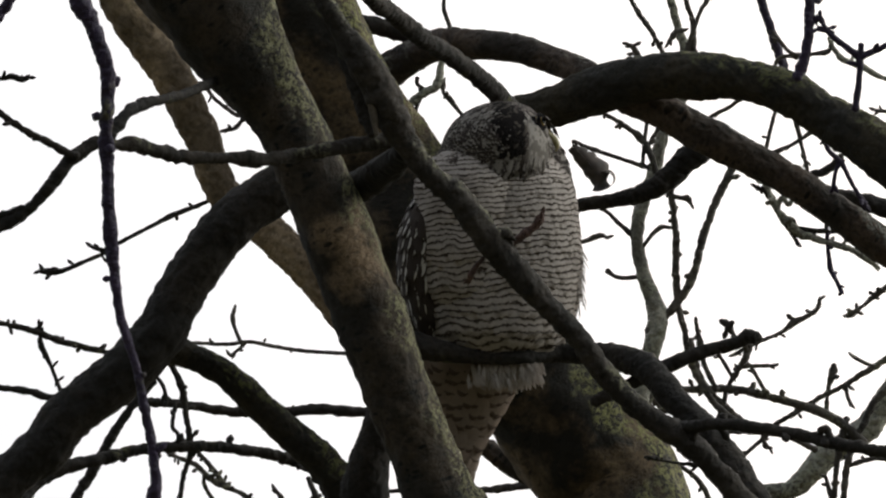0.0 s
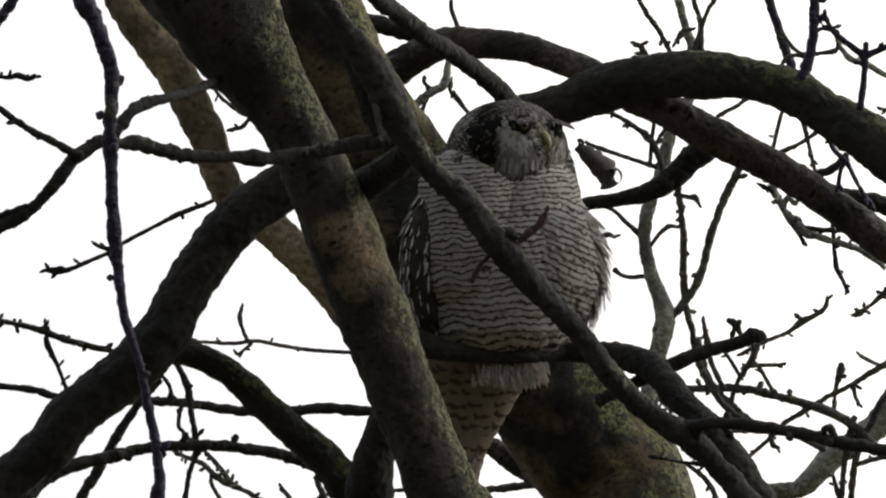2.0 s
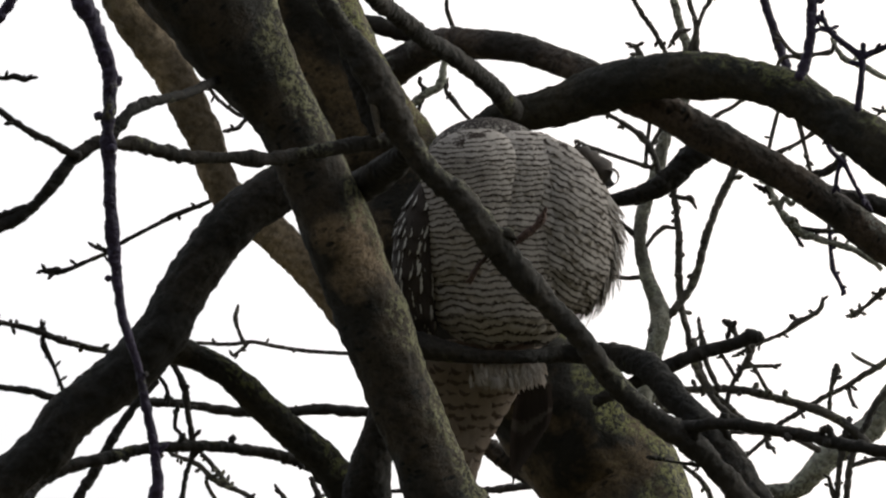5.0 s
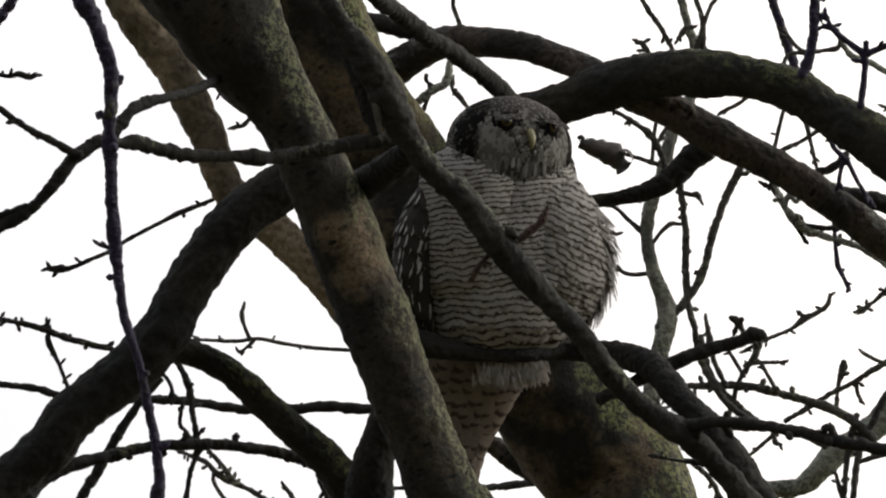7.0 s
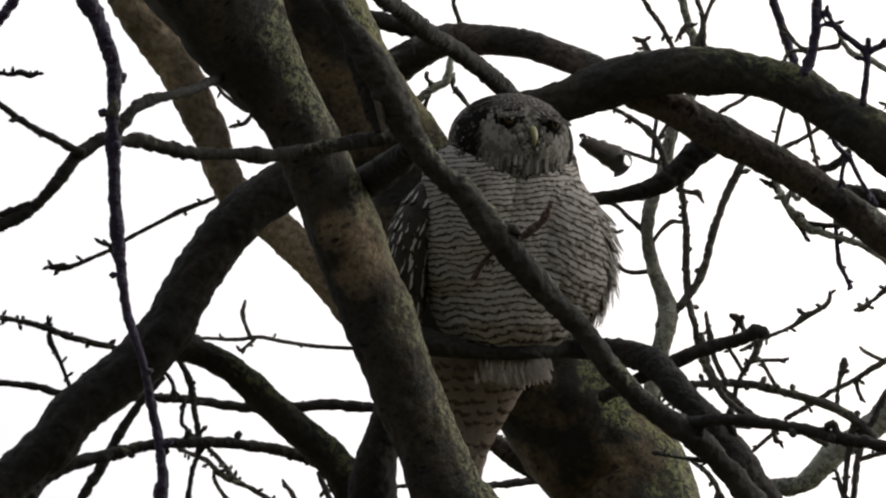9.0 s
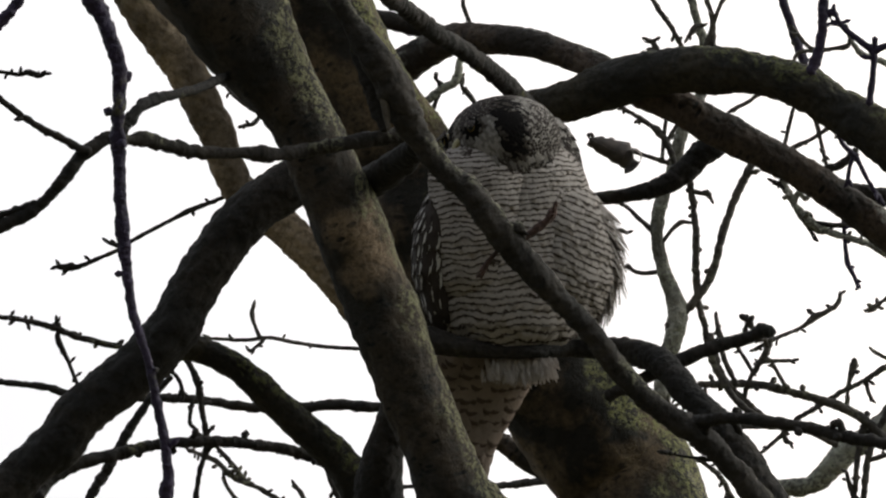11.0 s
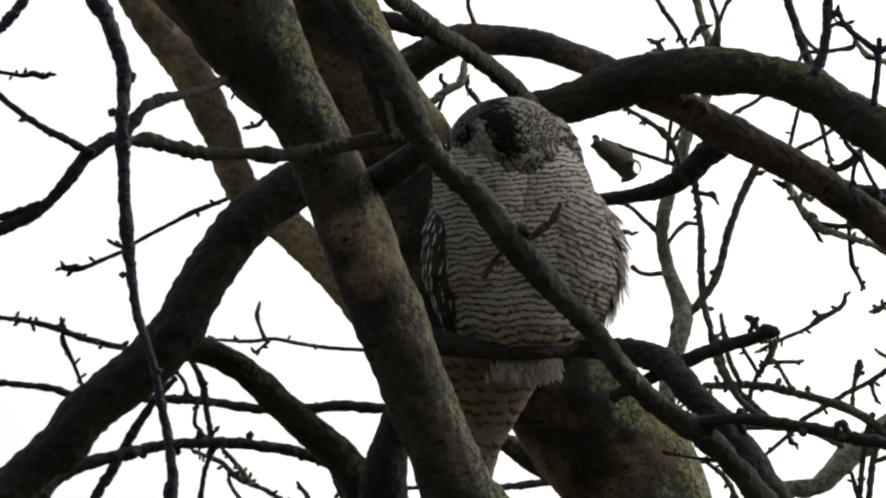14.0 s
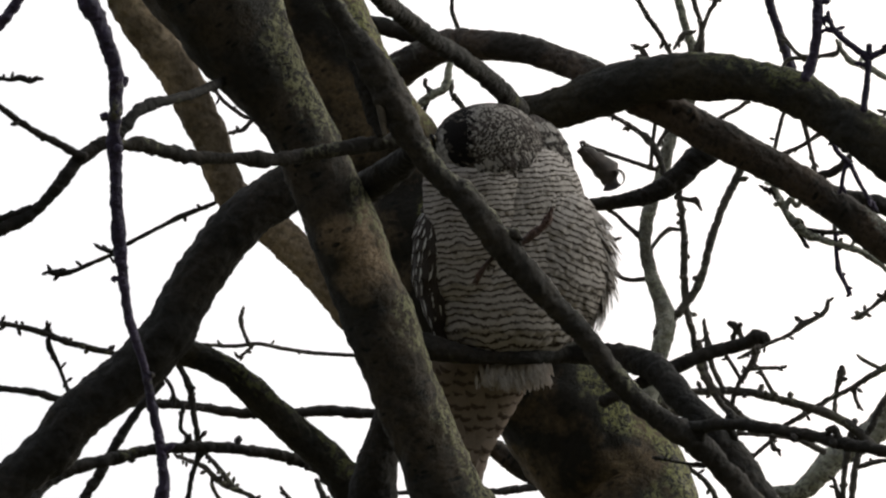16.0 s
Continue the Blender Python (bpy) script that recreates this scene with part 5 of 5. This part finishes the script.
# ---- dead leaf ----
def make_leaf():
    """A withered leaf hung by its stalk, cupped along the midrib with its tip curled into a ring. Origin at the stalk's top, blade along +x."""
    leaf = tagged(new("dead_leaf"), "withered brown curled leaf dangling from a thread", "leaf")
    m, n, l, p = shader("dead_leaf")
    tc = n.new("ShaderNodeTexCoord")
    a = noise_of(n, l, tc.outputs["Object"], 70, 5)
    l.new(mixed(n, l, ramp(n, l, a, [(0.35, (0, 0, 0)), (0.65, (1, 1, 1))]), (0.020, 0.015, 0.012), (0.060, 0.043, 0.034)), p.inputs["Base Color"])
    p.inputs["Roughness"].default_value = 0.75
    verts, faces, uvs = [], [], []
    nx, ny = 34, 9
    for i in range(nx):
        t = i / (nx - 1)
        w = 0.0150 * (math.sin(math.pi * min(1, t * 0.95 + 0.10)) ** 0.8)
        for j in range(ny):
            s = j / (ny - 1) * 2 - 1
            if t < 0.6:
                x, z = t * 0.088, 0.004 * math.sin(t * 4)
                z += s * w * (0.85 + 0.35 * noise.noise(Vector((i * 0.35, s * 1.5, 7))))
                d = 0.6 * s * s * w
            else:
                # the tip is rolled into an open ring
                b = (t - 0.6) / 0.4 * 5.2
                e = (t - 0.6) / 0.4
                x, z = 0.0528 + 0.010 * math.sin(b), -0.004 + 0.010 * (1 - math.cos(b)) + s * (0.0095 * max(0, 1 - e * 3.5) + 0.0015)
                d = s * 0.005 + 0.003
            d += 0.0012 * noise.noise(Vector((i * 0.5, j * 0.6, 3)))
            verts.append(Vector((x + 0.004, d, z)) * 1.02)
            uvs.append((s, t))
    for i in range(nx - 1):
        for j in range(ny - 1):
            a = i * ny + j
            faces.append((a, a + 1, a + ny + 1, a + ny))
    me = mesh_from("blade", verts, faces, uvs, [m])
    blade = new("blade", me)
    blade.parent = leaf
    sol = blade.modifiers.new("thickness", 'SOLIDIFY')
    sol.thickness = 0.0005
    v, f, u = [], [], []
    tube(v, f, u, spline([(0, 0, 0.006, 0.0012), (0.004, 0, 0.002, 0.0010), (0.02, 0, 0.002, 0.0008), (0.04, 0, 0.003, 0.0005)], 1.0), 6, 0.2)
    st = new("stalk", mesh_from("stalk", v, f, u, [m]))
    st.parent = leaf
    v, f, u = [], [], []
    tube(v, f, u, spline([(0.0, 0, 0.004, 0.0022), (0.003, 0.001, 0.007, 0.003), (0.007, 0, 0.006, 0.002)], 0.8), 6, 0.5)
    st = new("bud", mesh_from("bud", v, f, u, [m]))
    st.parent = leaf
    return leaf


LEAF = (0.1460, 8.1055, 5.5135)
leaf = make_leaf()


def motions():
    walk(head, [
        (0, pose(0.006, 0.000, 0.205, -2, 14, 80)),
        (0.1, pose(0.008, -0.004, 0.207, 0, 12, 54)),
        (0.2, pose(0.012, -0.012, 0.207, 0, 6, 12)),
        (1, pose(0.012, -0.014, 0.207, 0, 8, 12)),
        (1.8, pose(0.012, -0.014, 0.207, 0, 8, 10)),
        (2, pose(0.008, -0.006, 0.206, 0, 3, 45)),
        (2.1, pose(0.004, 0.004, 0.202, 8, 0, 95)),
        (2.25, pose(0.002, 0.012, 0.194, 12, 0, 150)),
        (2.5, pose(-0.006, 0.018, 0.192, 14, 0, 165)),
        (3.5, pose(-0.014, 0.024, 0.187, 14, 0, 170)),
        (4.2, pose(-0.012, 0.024, 0.188, 14, 0, 172)),
        (6.4, pose(-0.012, 0.022, 0.190, 14, 0, 165)),
        (6.5, pose(-0.002, 0.016, 0.192, 14, 0, 120)),
        (6.6, pose(0.004, 0.000, 0.202, 8, 0, 60)),
        (6.75, pose(0.008, -0.012, 0.208, 3, 6, 23)),
        (7.5, pose(0.008, -0.014, 0.209, 2, 6, 25)),
        (9.2, pose(0.007, -0.014, 0.209, 2, 6, 24)),
        (10.2, pose(0.004, -0.008, 0.208, 6, 0, -22)),
        (11.3, pose(-0.016, -0.006, 0.204, 16, -18, -62)),
        (12.5, pose(-0.018, -0.006, 0.203, 18, -20, -64)),
        (14, pose(-0.017, -0.006, 0.203, 20, -20, -66)),
        (14.2, pose(-0.023, -0.006, 0.203, 22, -16, -92)),
        (16, pose(-0.024, -0.006, 0.202, 22, -16, -95)),
    ])
    bd = [(0, 0, 0), (2.0, 0, 0), (2.5, .008, 0), (3.5, .016, 2), (4.2, .016, 2), (6.4, .014, 2), (6.8, .003, 0), (9.2, .003, 0), (11.3, .002, 0), (16, .003, 0)]
    walk(body, [(t, pose(0, 0, z, 0, ry, 0)) for t, z, ry in bd])
    walk(breast, [(t, pose(-0.026 + 0.3 * z, -0.025, 0.123 + 1.1 * z, 0, 0, 0)) for t, z, ry in bd])
    nk = [(0, .006, .188), (2.0, .006, .188), (2.5, .000, .172), (3.5, -.004, .160), (4.2, -.004, .160), (6.4, -.004, .162), (6.75, .006, .186), (9.2, .006, .188), (11.3, .002, .196), (16, .000, .197)]
    walk(neck, [(t, pose(x, 0.026, z, 0, 0, 0)) for t, x, z in nk])
    fw = [(0, 0), (2.3, 0), (2.7, 1), (4.2, 1), (6.3, 1), (6.9, 0.3), (9.2, 0.3), (11, 0), (16, 0)]
    walk(far_wing, [(t, pose(0.028, 0.035, 0.09 - 0.115 * f, 0, 0, 0)) for t, f in fw])
    fl = [(0, .012, .080, 0), (0.2, .013, .082, 0), (0.8, .020, .082, 0), (1.5, .031, .084, 0), (2.2, .034, .086, 0), (2.5, .037, .090, 2), (3.0, .042, .106, 8), (3.5, .048, .112, 8), (4.2, .051, .110, 8),
          (6.5, .046, .108, 8), (6.8, .041, .090, 3), (9.2, .040, .088, 2), (11.3, .039, .086, 0), (16, .037, .088, 0)]
    walk(flank, [(t, pose(x, -0.004, z, 0, ry, 0)) for t, x, z, ry in fl])
    wg = [(0, -.079, 0), (1.5, -.080, 0), (2.5, -.083, 0), (3.5, -.086, 0), (4.2, -.086, 0), (7, -.088, 2), (9, -.098, 7), (9.2, -.098, 7), (11.3, -.076, 0), (16, -.072, 0)]
    walk(wing, [(t, pose(x, -0.012, 0.098, 0, ry, 0)) for t, x, ry in wg])
    lf = [(0, 50), (0.5, 50), (1, 46), (1.5, 44), (2, 48), (3, 50), (4, 56), (5.2, 46), (6.5, 44), (7, 26), (7.5, 34), (8, 38), (8.5, 34), (9, 33), (10.2, 30), (11.5, 28), (12.5, 33),
          (13.5, 38), (14.5, 44), (15.5, 48), (16, 47)]
    walk(leaf, [(t, Matrix.Translation(LEAF) @ pose(0, 0, 0, 25, 0, 0) @ pose(0, 0, 0, 0, a, 0)) for t, a in lf])


motions()
